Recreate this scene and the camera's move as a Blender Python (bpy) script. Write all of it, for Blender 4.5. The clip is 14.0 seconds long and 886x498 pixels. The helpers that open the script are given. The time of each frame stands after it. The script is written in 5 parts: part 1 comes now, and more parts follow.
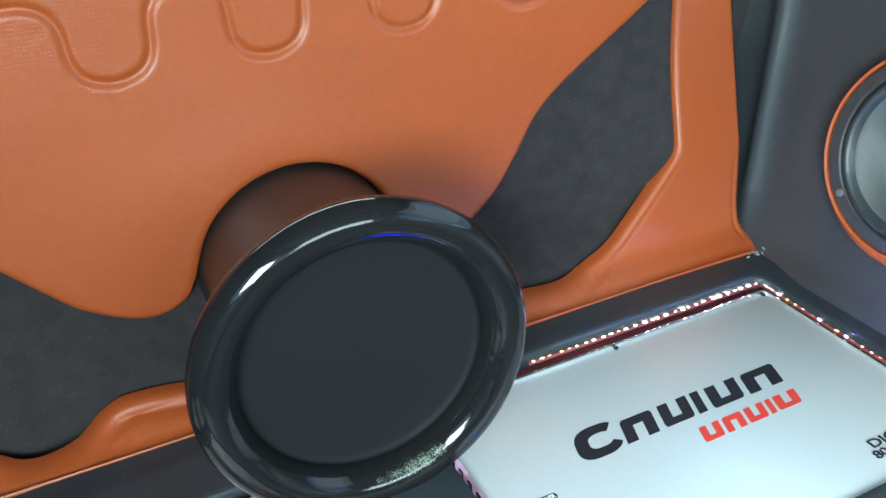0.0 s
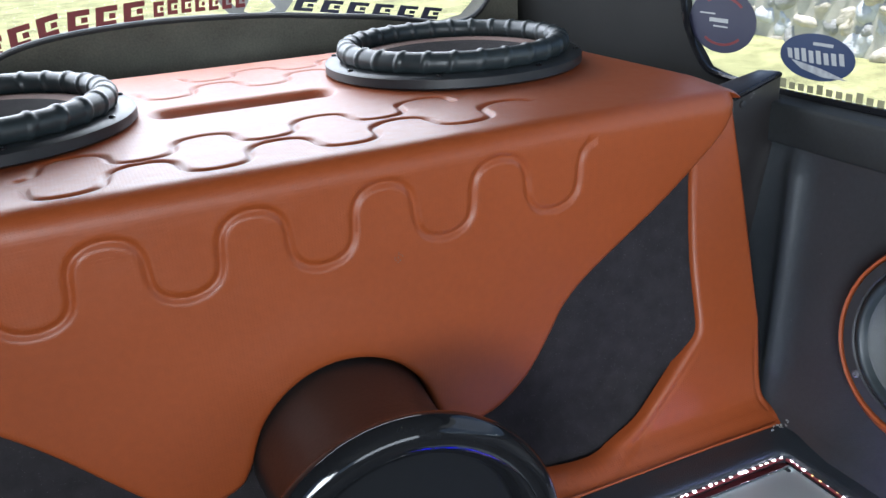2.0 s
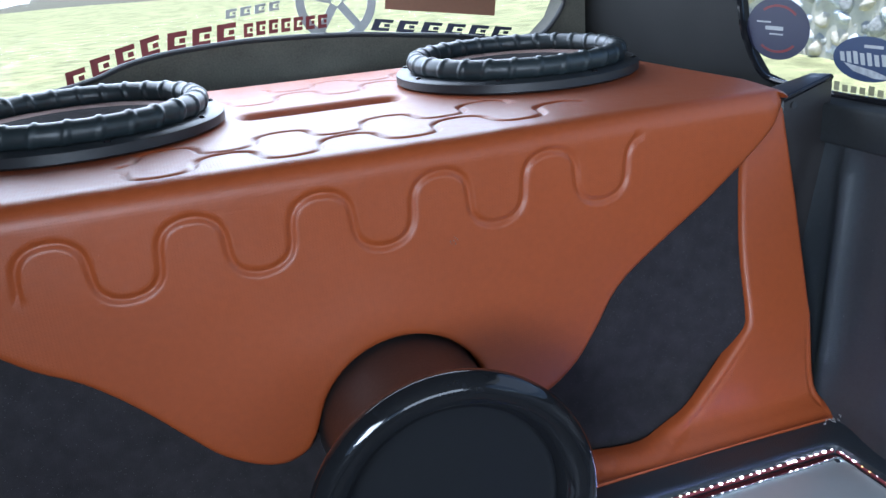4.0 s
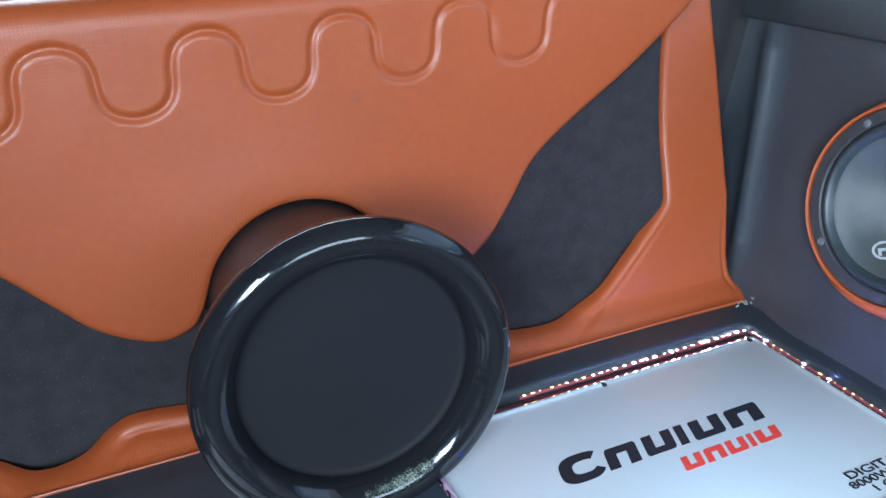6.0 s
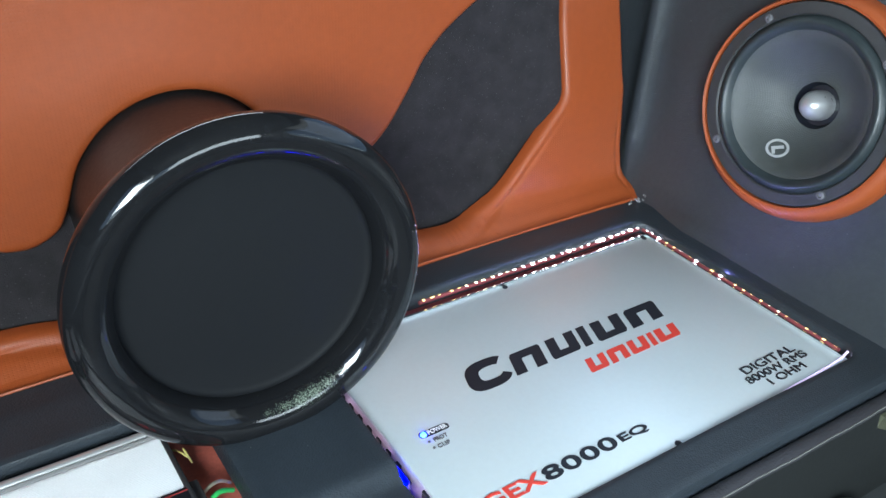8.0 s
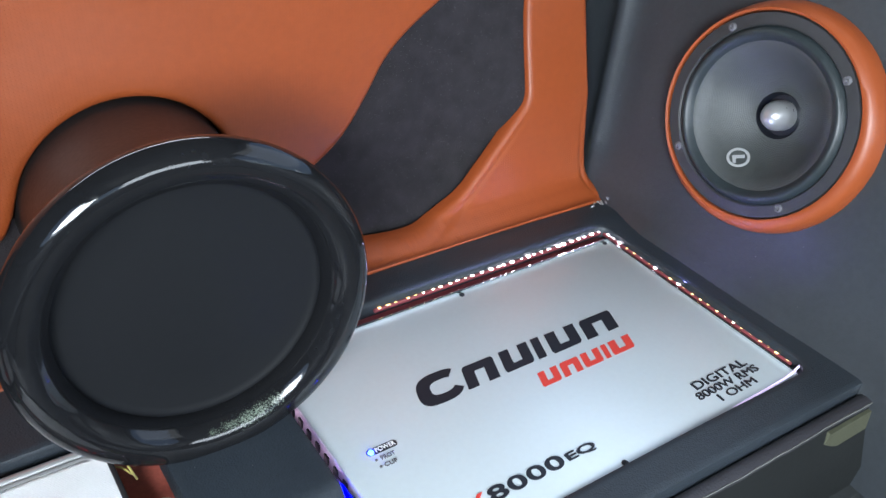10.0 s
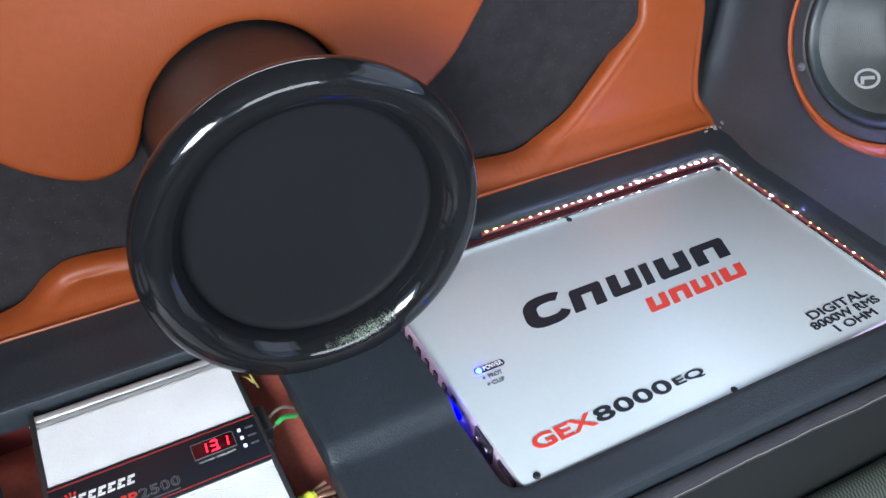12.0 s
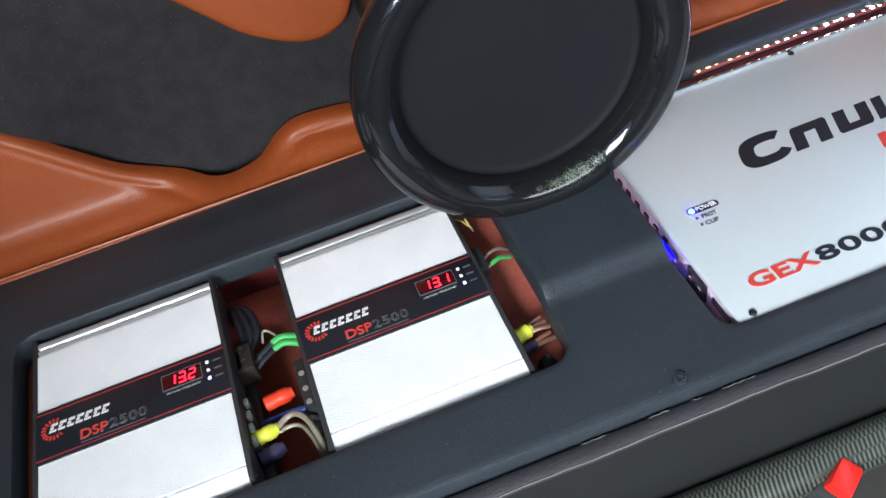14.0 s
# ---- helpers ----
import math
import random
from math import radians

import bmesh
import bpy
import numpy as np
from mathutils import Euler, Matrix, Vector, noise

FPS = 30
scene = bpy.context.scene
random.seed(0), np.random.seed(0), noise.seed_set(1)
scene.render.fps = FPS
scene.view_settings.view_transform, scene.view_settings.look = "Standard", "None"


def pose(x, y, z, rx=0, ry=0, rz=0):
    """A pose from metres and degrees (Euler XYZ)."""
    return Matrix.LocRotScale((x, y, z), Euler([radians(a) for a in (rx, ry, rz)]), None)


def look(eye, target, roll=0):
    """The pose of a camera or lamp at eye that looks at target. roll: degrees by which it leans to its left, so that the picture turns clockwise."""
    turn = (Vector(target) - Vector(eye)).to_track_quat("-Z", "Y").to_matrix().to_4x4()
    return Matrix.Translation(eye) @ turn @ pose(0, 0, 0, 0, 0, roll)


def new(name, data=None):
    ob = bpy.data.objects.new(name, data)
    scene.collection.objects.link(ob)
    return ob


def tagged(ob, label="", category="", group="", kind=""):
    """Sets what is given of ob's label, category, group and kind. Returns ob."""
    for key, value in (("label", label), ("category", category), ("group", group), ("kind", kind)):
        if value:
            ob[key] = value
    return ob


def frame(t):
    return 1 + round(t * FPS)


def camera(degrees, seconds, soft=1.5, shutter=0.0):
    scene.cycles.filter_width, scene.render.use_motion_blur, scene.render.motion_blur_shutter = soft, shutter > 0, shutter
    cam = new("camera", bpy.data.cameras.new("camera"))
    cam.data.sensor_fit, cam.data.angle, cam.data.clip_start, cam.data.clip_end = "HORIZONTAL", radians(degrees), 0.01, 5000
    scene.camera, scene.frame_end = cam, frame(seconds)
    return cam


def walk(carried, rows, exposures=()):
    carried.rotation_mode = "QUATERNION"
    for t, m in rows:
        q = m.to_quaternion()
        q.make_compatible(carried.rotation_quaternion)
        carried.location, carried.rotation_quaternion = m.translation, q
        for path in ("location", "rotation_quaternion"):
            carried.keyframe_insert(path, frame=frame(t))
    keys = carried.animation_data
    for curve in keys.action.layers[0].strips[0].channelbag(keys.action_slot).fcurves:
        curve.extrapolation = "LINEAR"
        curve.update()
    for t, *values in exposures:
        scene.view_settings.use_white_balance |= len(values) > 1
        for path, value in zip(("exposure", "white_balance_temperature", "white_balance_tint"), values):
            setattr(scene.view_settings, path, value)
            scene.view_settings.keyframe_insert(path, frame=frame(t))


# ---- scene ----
from mathutils.geometry import delaunay_2d_cdt

# ---------------------------------------------------------------- camera
cam = camera(55.3, 14.0)
PATH = [
    (0, (0.3591, 0.2496, 0.4819), (0.7389, 1.0276, -0.0186), -1.78),
    (0.5, (0.3464, 0.246, 0.5068), (0.7347, 1.0313, 0.0246), -2.58),
    (1, (0.3382, 0.2481, 0.5349), (0.7299, 1.0424, 0.0706), -2.45),
    (1.5, (0.3471, 0.2341, 0.565), (0.7275, 1.0522, 0.1336), -2.40),
    (2, (0.3449, 0.2275, 0.5766), (0.722, 1.0721, 0.1966), -3.03),
    (2.5, (0.3396, 0.2238, 0.5891), (0.7126, 1.0753, 0.2206), -3.27),
    (2.7, (0.3363, 0.2133, 0.5972), (0.6624, 1.0847, 0.2308), -4.55),
    (4.8, (0.3479, 0.1341, 0.5169), (0.6385, 1.0312, 0.1841), -4.53),
    (5, (0.3492, 0.1392, 0.5108), (0.6542, 1.0281, 0.1691), -4.19),
    (5.5, (0.3525, 0.1516, 0.4892), (0.687, 1.0191, 0.1211), -2.60),
    (6, (0.3541, 0.1851, 0.4624), (0.7324, 1.0146, 0.0515), -1.40),
    (6.5, (0.3494, 0.1966, 0.4487), (0.7679, 1.0085, 0.0418), -1.03),
    (7, (0.3401, 0.2197, 0.4265), (0.8111, 0.99, -0.0033), 0.60),
    (7.5, (0.3446, 0.2342, 0.428), (0.8169, 0.9584, -0.0745), 2.03),
    (8, (0.3479, 0.2438, 0.4454), (0.8407, 0.9407, -0.0757), 3.21),
    (8.5, (0.3592, 0.246, 0.4574), (0.8603, 0.9262, -0.0776), 4.76),
    (10.8, (0.3829, 0.2601, 0.483), (0.8804, 0.9218, -0.078), 4.88),
    (11, (0.3797, 0.2614, 0.4839), (0.8716, 0.9257, -0.0789), 5.31),
    (11.5, (0.3709, 0.255, 0.4794), (0.8221, 0.9426, -0.0894), 3.93),
    (12, (0.37, 0.2512, 0.4733), (0.7477, 0.9346, -0.1514), 0.91),
    (12.5, (0.3644, 0.245, 0.4645), (0.6495, 0.9308, -0.2051), -4.10),
    (13, (0.3643, 0.2426, 0.4674), (0.5591, 0.9203, -0.2416), -9.05),
    (13.5, (0.3617, 0.238, 0.467), (0.5155, 0.9088, -0.2585), -11.45),
    (14, (0.3544, 0.2364, 0.471), (0.4681, 0.9179, -0.252), -13.76),
]
EXPOSURES = [(0, 1.95, 6150, -8), (0.5, 1.95, 6300, -6), (1.0, 1.81, 6300, 3), (1.5, 1.53, 6300, 6), (2.0, 1.0, 6250, 10), (2.7, 0.69, 5950, 10), (4.8, 1.43, 5450, 9), (5.5, 1.76, 5450, 8), (7, 1.72, 5750, 1), (8, 1.64, 6200, 2), (11.5, 1.74, 6400, 12), (12.5, 1.57, 6500, 10), (14, 1.62, 6700, 10)]
walk(cam, [(t, look(eye, target, roll)) for t, eye, target, roll in PATH], EXPOSURES)

# ---------------------------------------------------------------- light
world = bpy.data.worlds.new("world")
scene.world = world
world.use_nodes = True
wn = world.node_tree
sky = wn.nodes.new("ShaderNodeTexSky")
sky.sky_type, sky.sun_disc = "NISHITA", False
sky.sun_elevation, sky.sun_rotation = radians(75), radians(230)
wn.links.new(sky.outputs[0], wn.nodes["Background"].inputs[0])
wn.nodes["Background"].inputs[1].default_value = 0.12


def lamp(name, kind, m, energy, color=(1, 1, 1), size=(1, 1), angle=0.5):
    data = bpy.data.lights.new(name, kind)
    data.energy, data.color = energy, color
    if kind == "AREA":
        data.shape, data.size, data.size_y = "RECTANGLE", *size
    if kind == "SUN":
        data.angle = radians(angle)
    ob = new(name, data)
    ob.matrix_world = m
    return ob


lamp("sun", "SUN", look((-1.2, -1.0, 6), (0, 0, 0)), 5.0, (1, 0.95, 0.86))
lamp("windscreen_light", "AREA", look((0.68, -1.17, 0.69), (0.62, 1, 0.2)), 4.25, (0.87, 0.94, 1), (0.8, 0.40))
# the left window is unseen; its lamp is added to light the right wall
lamp("left_window_light", "AREA", look((-0.05, -0.38, 0.60), (1.1, -0.25, 0.33)), 15.8, (0.87, 0.94, 1), (0.7, 0.28))
lamp("right_window_light", "AREA", look((1.12, 0.5, 0.62), (0.3, 0.6, 0.2)), 0.35, (0.87, 0.94, 1), (0.8, 0.36))
# the lit strips along the large cut-out
lamp("strip_light_back", "AREA", look((0.855, 0.7745, 0.0050), (0.855, 0.80, 0.06)), 0.034, (0.48, 0.48, 1), (0.25, 0.003))
lamp("strip_light_side", "AREA", look((0.9840, 0.660, 0.0050), (1.02, 0.660, 0.06)), 0.085, (0.30, 0.30, 1), (0.003, 0.20))
lamp("strip_light_gap", "AREA", look((0.275, 0.7465, -0.010), (0.275, 0.64, -0.045)), 0.012, (1, 0.80, 0.90), (0.036, 0.003))
lamp("rear_window_light", "AREA", look((0.48, 1.57, 0.62), (0.5, 0.9, 0.35)), 5.9, (0.88, 0.93, 1), (1.05, 0.42))


# ---------------------------------------------------------------- materials
def material(name, color, rough=0.5, metal=0.0, spec=0.5, vary=0.12, vary_scale=6.0, bump=None, coat=0.0, emit=None, speck=None):
    """A surface with broad and fine variation of colour; bump: list of (kind, scale, strength)."""
    m = bpy.data.materials.new(name)
    m.use_nodes = True
    t = m.node_tree
    b = t.nodes["Principled BSDF"]
    b.inputs["Roughness"].default_value = rough
    b.inputs["Metallic"].default_value = metal
    b.inputs["Specular IOR Level"].default_value = spec
    b.inputs["Coat Weight"].default_value = coat
    co = t.nodes.new("ShaderNodeTexCoord").outputs["Object"]

    def tex(kind, scale, detail=3.0):
        n = t.nodes.new(kind)
        n.inputs["Scale"].default_value = scale
        if kind == "ShaderNodeTexNoise":
            n.inputs["Detail"].default_value = detail
        t.links.new(co, n.inputs["Vector"])
        return n

    if vary:
        n1, n2 = tex("ShaderNodeTexNoise", vary_scale), tex("ShaderNodeTexNoise", vary_scale * 23)
        add = t.nodes.new("ShaderNodeMath")
        add.operation = "ADD"
        t.links.new(n1.outputs["Fac"], add.inputs[0])
        t.links.new(n2.outputs["Fac"], add.inputs[1])
        ramp = t.nodes.new("ShaderNodeMapRange")
        ramp.inputs[1].default_value, ramp.inputs[2].default_value = 0.6, 1.4
        ramp.inputs[3].default_value, ramp.inputs[4].default_value = 1 - vary, 1 + vary
        t.links.new(add.outputs[0], ramp.inputs[0])
        mul = t.nodes.new("ShaderNodeVectorMath")
        mul.operation = "SCALE"
        mul.inputs[0].default_value = color
        t.links.new(ramp.outputs[0], mul.inputs["Scale"])
        out = mul.outputs[0]
        if speck:
            v = tex("ShaderNodeTexVoronoi", speck[0])
            lt = t.nodes.new("ShaderNodeMath")
            lt.operation = "LESS_THAN"
            lt.inputs[1].default_value = speck[1]
            t.links.new(v.outputs["Distance"], lt.inputs[0])
            mix = t.nodes.new("ShaderNodeMix")
            mix.data_type = "RGBA"
            t.links.new(lt.outputs[0], mix.inputs[0])
            t.links.new(out, mix.inputs[6])
            mix.inputs[7].default_value = (*speck[2], 1)
            out = mix.outputs[2]
        t.links.new(out, b.inputs["Base Color"])
        r2 = t.nodes.new("ShaderNodeMapRange")
        r2.inputs[3].default_value, r2.inputs[4].default_value = max(rough - 0.07, 0.02), min(rough + 0.07, 1)
        t.links.new(n2.outputs["Fac"], r2.inputs[0])
        t.links.new(r2.outputs[0], b.inputs["Roughness"])
    else:
        b.inputs["Base Color"].default_value = (*color, 1)
    normal = None
    for kind, scale, strength in bump or ():
        bp = t.nodes.new("ShaderNodeBump")
        bp.inputs["Strength"].default_value = strength
        bp.inputs["Distance"].default_value = 0.5 / scale
        if kind == "voronoi":
            n = tex("ShaderNodeTexVoronoi", scale)
            t.links.new(n.outputs["Distance"], bp.inputs["Height"])
        elif kind in ("weave", "pits"):
            # two crossed families of fine ribs make a grid of dots; pits keeps the high ones alone, pressed in
            total = None
            for d in ((1, 1, 1), (1, -1, -1)):
                dot = t.nodes.new("ShaderNodeVectorMath")
                dot.operation = "DOT_PRODUCT"
                dot.inputs[1].default_value = [c * scale for c in d]
                t.links.new(co, dot.inputs[0])
                s = t.nodes.new("ShaderNodeMath")
                s.operation = "SINE"
                t.links.new(dot.outputs["Value"], s.inputs[0])
                if total is None:
                    total = s
                else:
                    a = t.nodes.new("ShaderNodeMath")
                    a.operation = "MULTIPLY"
                    t.links.new(total.outputs[0], a.inputs[0])
                    t.links.new(s.outputs[0], a.inputs[1])
                    total = a
            if kind == "pits":
                pit = t.nodes.new("ShaderNodeMapRange")
                pit.interpolation_type = "SMOOTHSTEP"
                pit.inputs[1].default_value, pit.inputs[2].default_value = 0.30, 0.90
                pit.inputs[3].default_value, pit.inputs[4].default_value = 1.0, 0.0
                t.links.new(total.outputs[0], pit.inputs[0])
                total = pit
            t.links.new(total.outputs[0], bp.inputs["Height"])
        else:
            n = tex("ShaderNodeTexNoise", scale)
            t.links.new(n.outputs["Fac"], bp.inputs["Height"])
        if normal:
            t.links.new(normal, bp.inputs["Normal"])
        normal = bp.outputs[0]
    if normal:
        t.links.new(normal, b.inputs["Normal"])
    if emit:
        b.inputs["Emission Color"].default_value = (*emit[0], 1)
        b.inputs["Emission Strength"].default_value = emit[1]
    return m


ORANGE = material("orange_embossed_vinyl", (0.272, 0.0565, 0.0128), 0.42, spec=0.44, vary=0.10, bump=[("pits", 1000, 0.24), ("noise", 14, 0.05)])
ORANGEPLAIN = material("orange_stretched_vinyl", (0.275, 0.059, 0.0148), 0.42, vary=0.08, bump=[("noise", 900, 0.12)])
BLACKVINYL = material("black_grained_vinyl", (0.0240, 0.0308, 0.0385), 0.42, vary=0.22, vary_scale=11, bump=[("voronoi", 640, 0.30), ("noise", 25, 0.02)], speck=(90, 0.045, (0.11, 0.11, 0.11)))
WALLVINYL = material("soft_black_wall_vinyl", (0.0335, 0.0385, 0.0435), 0.36, vary=0.16, vary_scale=8, bump=[("voronoi", 520, 0.12), ("noise", 30, 0.05)], speck=(60, 0.03, (0.14, 0.14, 0.14)))
BLACKCLOTH = material("black_suede_cloth", (0.0208, 0.0182, 0.0202), 0.85, spec=0.25, vary=0.4, vary_scale=60, bump=[("noise", 900, 1.0)], speck=(300, 0.105, (0.075, 0.075, 0.075)))
GLOSSBLACK = material("glossy_black_plastic", (0.0095, 0.0098, 0.0115), 0.06, spec=0.26, vary=0.2, vary_scale=9, bump=[("noise", 18, 0.03)])
TUBEBLACK = material("satin_black_tube", (0.020, 0.018, 0.018), 0.36, vary=0.2, vary_scale=12, bump=[("noise", 200, 0.04)])
DISHBLACK = material("dull_black_dish", (0.0052, 0.0060, 0.0074), 0.70, spec=0.22, vary=0.12)
SURROUNDBROWN = material("brown_surround", (0.16, 0.095, 0.08), 0.7, vary=0.2)
RINGBLACK = material("black_moulded_ring", (0.016, 0.019, 0.022), 0.42, vary=0.2, bump=[("noise", 200, 0.06)])
UPPERTRIM = material("dark_brown_pillar_trim", (0.0095, 0.0095, 0.0090), 0.7, spec=0.25, vary=0.25, vary_scale=10, bump=[("noise", 350, 0.12)])
BROWNPLUG = material("brown_black_plug", (0.022, 0.018, 0.015), 0.45, vary=0.2)
MATTBLACK = material("matt_black_plastic", (0.028, 0.029, 0.031), 0.5, vary=0.2, bump=[("noise", 300, 0.1)])
RUBBER = material("dark_rubber", (0.0185, 0.026, 0.029), 0.42, vary=0.2, bump=[("noise", 120, 0.08)])


def scuffed_glint_material(worn):
    """Glossy plastic; scuffed patches carry a painted glint; worn: (place, size) of each patch."""
    m = material("scuffed_plastic_painted_glint", (0.0090, 0.0094, 0.0106), 0.07, spec=0.38, vary=0.2, vary_scale=9, bump=[("noise", 18, 0.03)])
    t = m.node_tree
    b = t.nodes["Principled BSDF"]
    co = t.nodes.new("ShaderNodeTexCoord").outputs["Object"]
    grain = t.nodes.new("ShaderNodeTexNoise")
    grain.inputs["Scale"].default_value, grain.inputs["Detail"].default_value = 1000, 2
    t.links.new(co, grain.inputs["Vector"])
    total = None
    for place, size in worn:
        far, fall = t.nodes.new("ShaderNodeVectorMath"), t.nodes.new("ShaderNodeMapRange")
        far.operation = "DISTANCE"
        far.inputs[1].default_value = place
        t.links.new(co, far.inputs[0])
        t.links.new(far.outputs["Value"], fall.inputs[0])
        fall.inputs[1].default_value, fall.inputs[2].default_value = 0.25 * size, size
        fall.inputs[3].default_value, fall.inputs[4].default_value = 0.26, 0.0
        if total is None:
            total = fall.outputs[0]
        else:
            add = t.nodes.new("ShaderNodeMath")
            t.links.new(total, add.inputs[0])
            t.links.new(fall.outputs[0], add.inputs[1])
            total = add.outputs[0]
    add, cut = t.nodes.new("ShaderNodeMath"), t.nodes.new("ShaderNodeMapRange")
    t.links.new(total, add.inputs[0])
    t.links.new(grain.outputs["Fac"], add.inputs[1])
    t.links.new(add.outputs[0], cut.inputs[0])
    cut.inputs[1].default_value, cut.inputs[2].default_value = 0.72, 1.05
    # pale green put into the colour for light glinting off the scuffed grain
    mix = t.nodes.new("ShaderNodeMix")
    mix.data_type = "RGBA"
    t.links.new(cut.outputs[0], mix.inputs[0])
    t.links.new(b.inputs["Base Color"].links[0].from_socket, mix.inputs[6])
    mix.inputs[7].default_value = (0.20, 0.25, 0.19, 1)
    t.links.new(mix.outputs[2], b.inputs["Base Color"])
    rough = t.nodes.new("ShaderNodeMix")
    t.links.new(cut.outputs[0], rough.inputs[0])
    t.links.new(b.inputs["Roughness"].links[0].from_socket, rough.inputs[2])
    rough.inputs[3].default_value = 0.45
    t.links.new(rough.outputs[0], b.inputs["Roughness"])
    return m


def carbon_material():
    """Twill: slanted light and dark bars that change sides from band to band."""
    m = material("carbon_patterned_vinyl", (0.05, 0.056, 0.05), 0.34, vary=0.2)
    t = m.node_tree
    b = t.nodes["Principled BSDF"]
    co = t.nodes.new("ShaderNodeTexCoord").outputs["Object"]

    def wave(direction):
        d, s = t.nodes.new("ShaderNodeVectorMath"), t.nodes.new("ShaderNodeMath")
        d.operation, s.operation = "DOT_PRODUCT", "SINE"
        d.inputs[1].default_value = direction
        t.links.new(co, d.inputs[0])
        t.links.new(d.outputs["Value"], s.inputs[0])
        return s.outputs[0]

    row, band, bar = t.nodes.new("ShaderNodeMath"), t.nodes.new("ShaderNodeMath"), t.nodes.new("ShaderNodeMapRange")
    row.operation, band.operation = "MULTIPLY_ADD", "MULTIPLY"
    row.use_clamp = False
    t.links.new(wave((0, 600, -600)), row.inputs[0])
    row.inputs[1].default_value, row.inputs[2].default_value = 1.6, 0.25
    t.links.new(wave((1900, -700, 700)), band.inputs[0])
    t.links.new(row.outputs[0], band.inputs[1])
    bar.inputs[1].default_value, bar.inputs[2].default_value = -0.25, 0.35
    t.links.new(band.outputs[0], bar.inputs[0])
    mix = t.nodes.new("ShaderNodeMix")
    mix.data_type = "RGBA"
    t.links.new(bar.outputs[0], mix.inputs[0])
    mix.inputs[6].default_value, mix.inputs[7].default_value = (0.012, 0.014, 0.012, 1), (0.088, 0.103, 0.083, 1)
    t.links.new(mix.outputs[2], b.inputs["Base Color"])
    return m


CARBON = carbon_material()
SILVER = material("satin_silver_paint", (0.63, 0.70, 0.73), 0.4, metal=0.35, vary=0.03, vary_scale=9, bump=[("noise", 700, 0.03)])
ALU = material("ribbed_bare_aluminium", (0.91, 0.92, 0.93), 0.40, metal=0.1, vary=0.05, vary_scale=30)
CHROME = material("bright_metal", (0.8, 0.8, 0.82), 0.12, metal=1.0, vary=0.05)
SATIN = material("satin_metal", (0.62, 0.63, 0.64), 0.3, metal=0.7, vary=0.05)
MAROON = material("dark_red_painted_board", (0.40, 0.105, 0.075), 0.42, vary=0.25, vary_scale=14, bump=[("noise", 60, 0.1)])
WINEBOARD = material("wine_red_painted_ledge", (0.24, 0.050, 0.060), 0.45, vary=0.2, vary_scale=20)
DARKRED = material("dark_wine_tape", (0.10, 0.018, 0.018), 0.45, vary=0.2, vary_scale=30)
INK = material("black_print", (0.012, 0.014, 0.02), 0.4, vary=0.1)
RED = material("red_print", (0.62, 0.05, 0.035), 0.4, vary=0.08)
WHITE = material("white_print", (0.75, 0.75, 0.75), 0.5, vary=0.04)
FUSE = material("pale_grey_fuse", (0.26, 0.29, 0.28), 0.4, vary=0.1)
GREY = material("grey_print", (0.10, 0.10, 0.11), 0.5, vary=0.06)
CONE = material("woven_grey_cone", (0.050, 0.056, 0.055), 0.45, vary=0.15, bump=[("weave", 2600, 0.4)])
GREEN = material("green_wire_jacket", (0.05, 0.42, 0.10), 0.4, vary=0.1)
YELLOW = material("yellow_crimp_sleeve", (0.62, 0.66, 0.06), 0.35, vary=0.08)
REDCAP = material("red_crimp_sleeve", (0.75, 0.05, 0.02), 0.35, vary=0.08)
CLEAR = material("silver_cable_jacket", (0.40, 0.36, 0.28), 0.3, metal=0.5, vary=0.2, vary_scale=60)
NAVYSLEEVE = material("dark_violet_sleeve", (0.05, 0.045, 0.11), 0.4, vary=0.15)
OCHREWIRE = material("ochre_wire_strand", (0.45, 0.38, 0.12), 0.4, vary=0.15)
BLUEWIRE = material("blue_wire_jacket", (0.03, 0.07, 0.3), 0.4, vary=0.1)
LEDWHITE = material("white_led", (1, 1, 1), 0.4, vary=0, emit=((1.0, 0.88, 0.97), 18))
LEDWARM = material("warm_led", (1, 0.9, 0.7), 0.4, vary=0, emit=((1.0, 0.88, 0.60), 2.0))
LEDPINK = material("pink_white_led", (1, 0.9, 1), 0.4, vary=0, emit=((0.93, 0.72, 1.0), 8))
LEDSPOT = material("small_blue_led", (0.0, 0.0, 1), 0.4, vary=0, emit=((0.0, 0.0, 1.0), 19))
DULLRED = material("dull_red_line", (0.28, 0.03, 0.03), 0.45, vary=0.08)
COPPER = material("bare_copper_strand", (0.72, 0.42, 0.32), 0.35, metal=0.8, vary=0.2, vary_scale=80)
LEDPALE = material("pale_white_led", (1, 0.95, 0.98), 0.4, vary=0, emit=((1.0, 0.90, 0.95), 5))
LEDAMBER = material("amber_led", (1, 0.8, 0.4), 0.4, vary=0, emit=((1.0, 0.66, 0.22), 1.0))
GLINTSOFT = material("glowing_lavender_glint", (0.8, 0.7, 0.95), 0.4, vary=0, emit=((0.75, 0.62, 1.0), 0.25))
LEDBLUE = material("blue_led", (0.1, 0.2, 1), 0.4, vary=0, emit=((0.008, 0.020, 1.0), 24))
LEDVIOLET = material("pale_violet_indicator", (0.5, 0.55, 1), 0.4, vary=0, emit=((0.40, 0.45, 1.0), 0.8))
LEDDIM = material("pale_indicator", (0.8, 0.8, 0.85), 0.4, vary=0, emit=((0.8, 0.85, 1.0), 0.10))
LEDRED = material("red_digit", (1, 0.02, 0.03), 0.4, vary=0, emit=((1.0, 0.01, 0.03), 2))
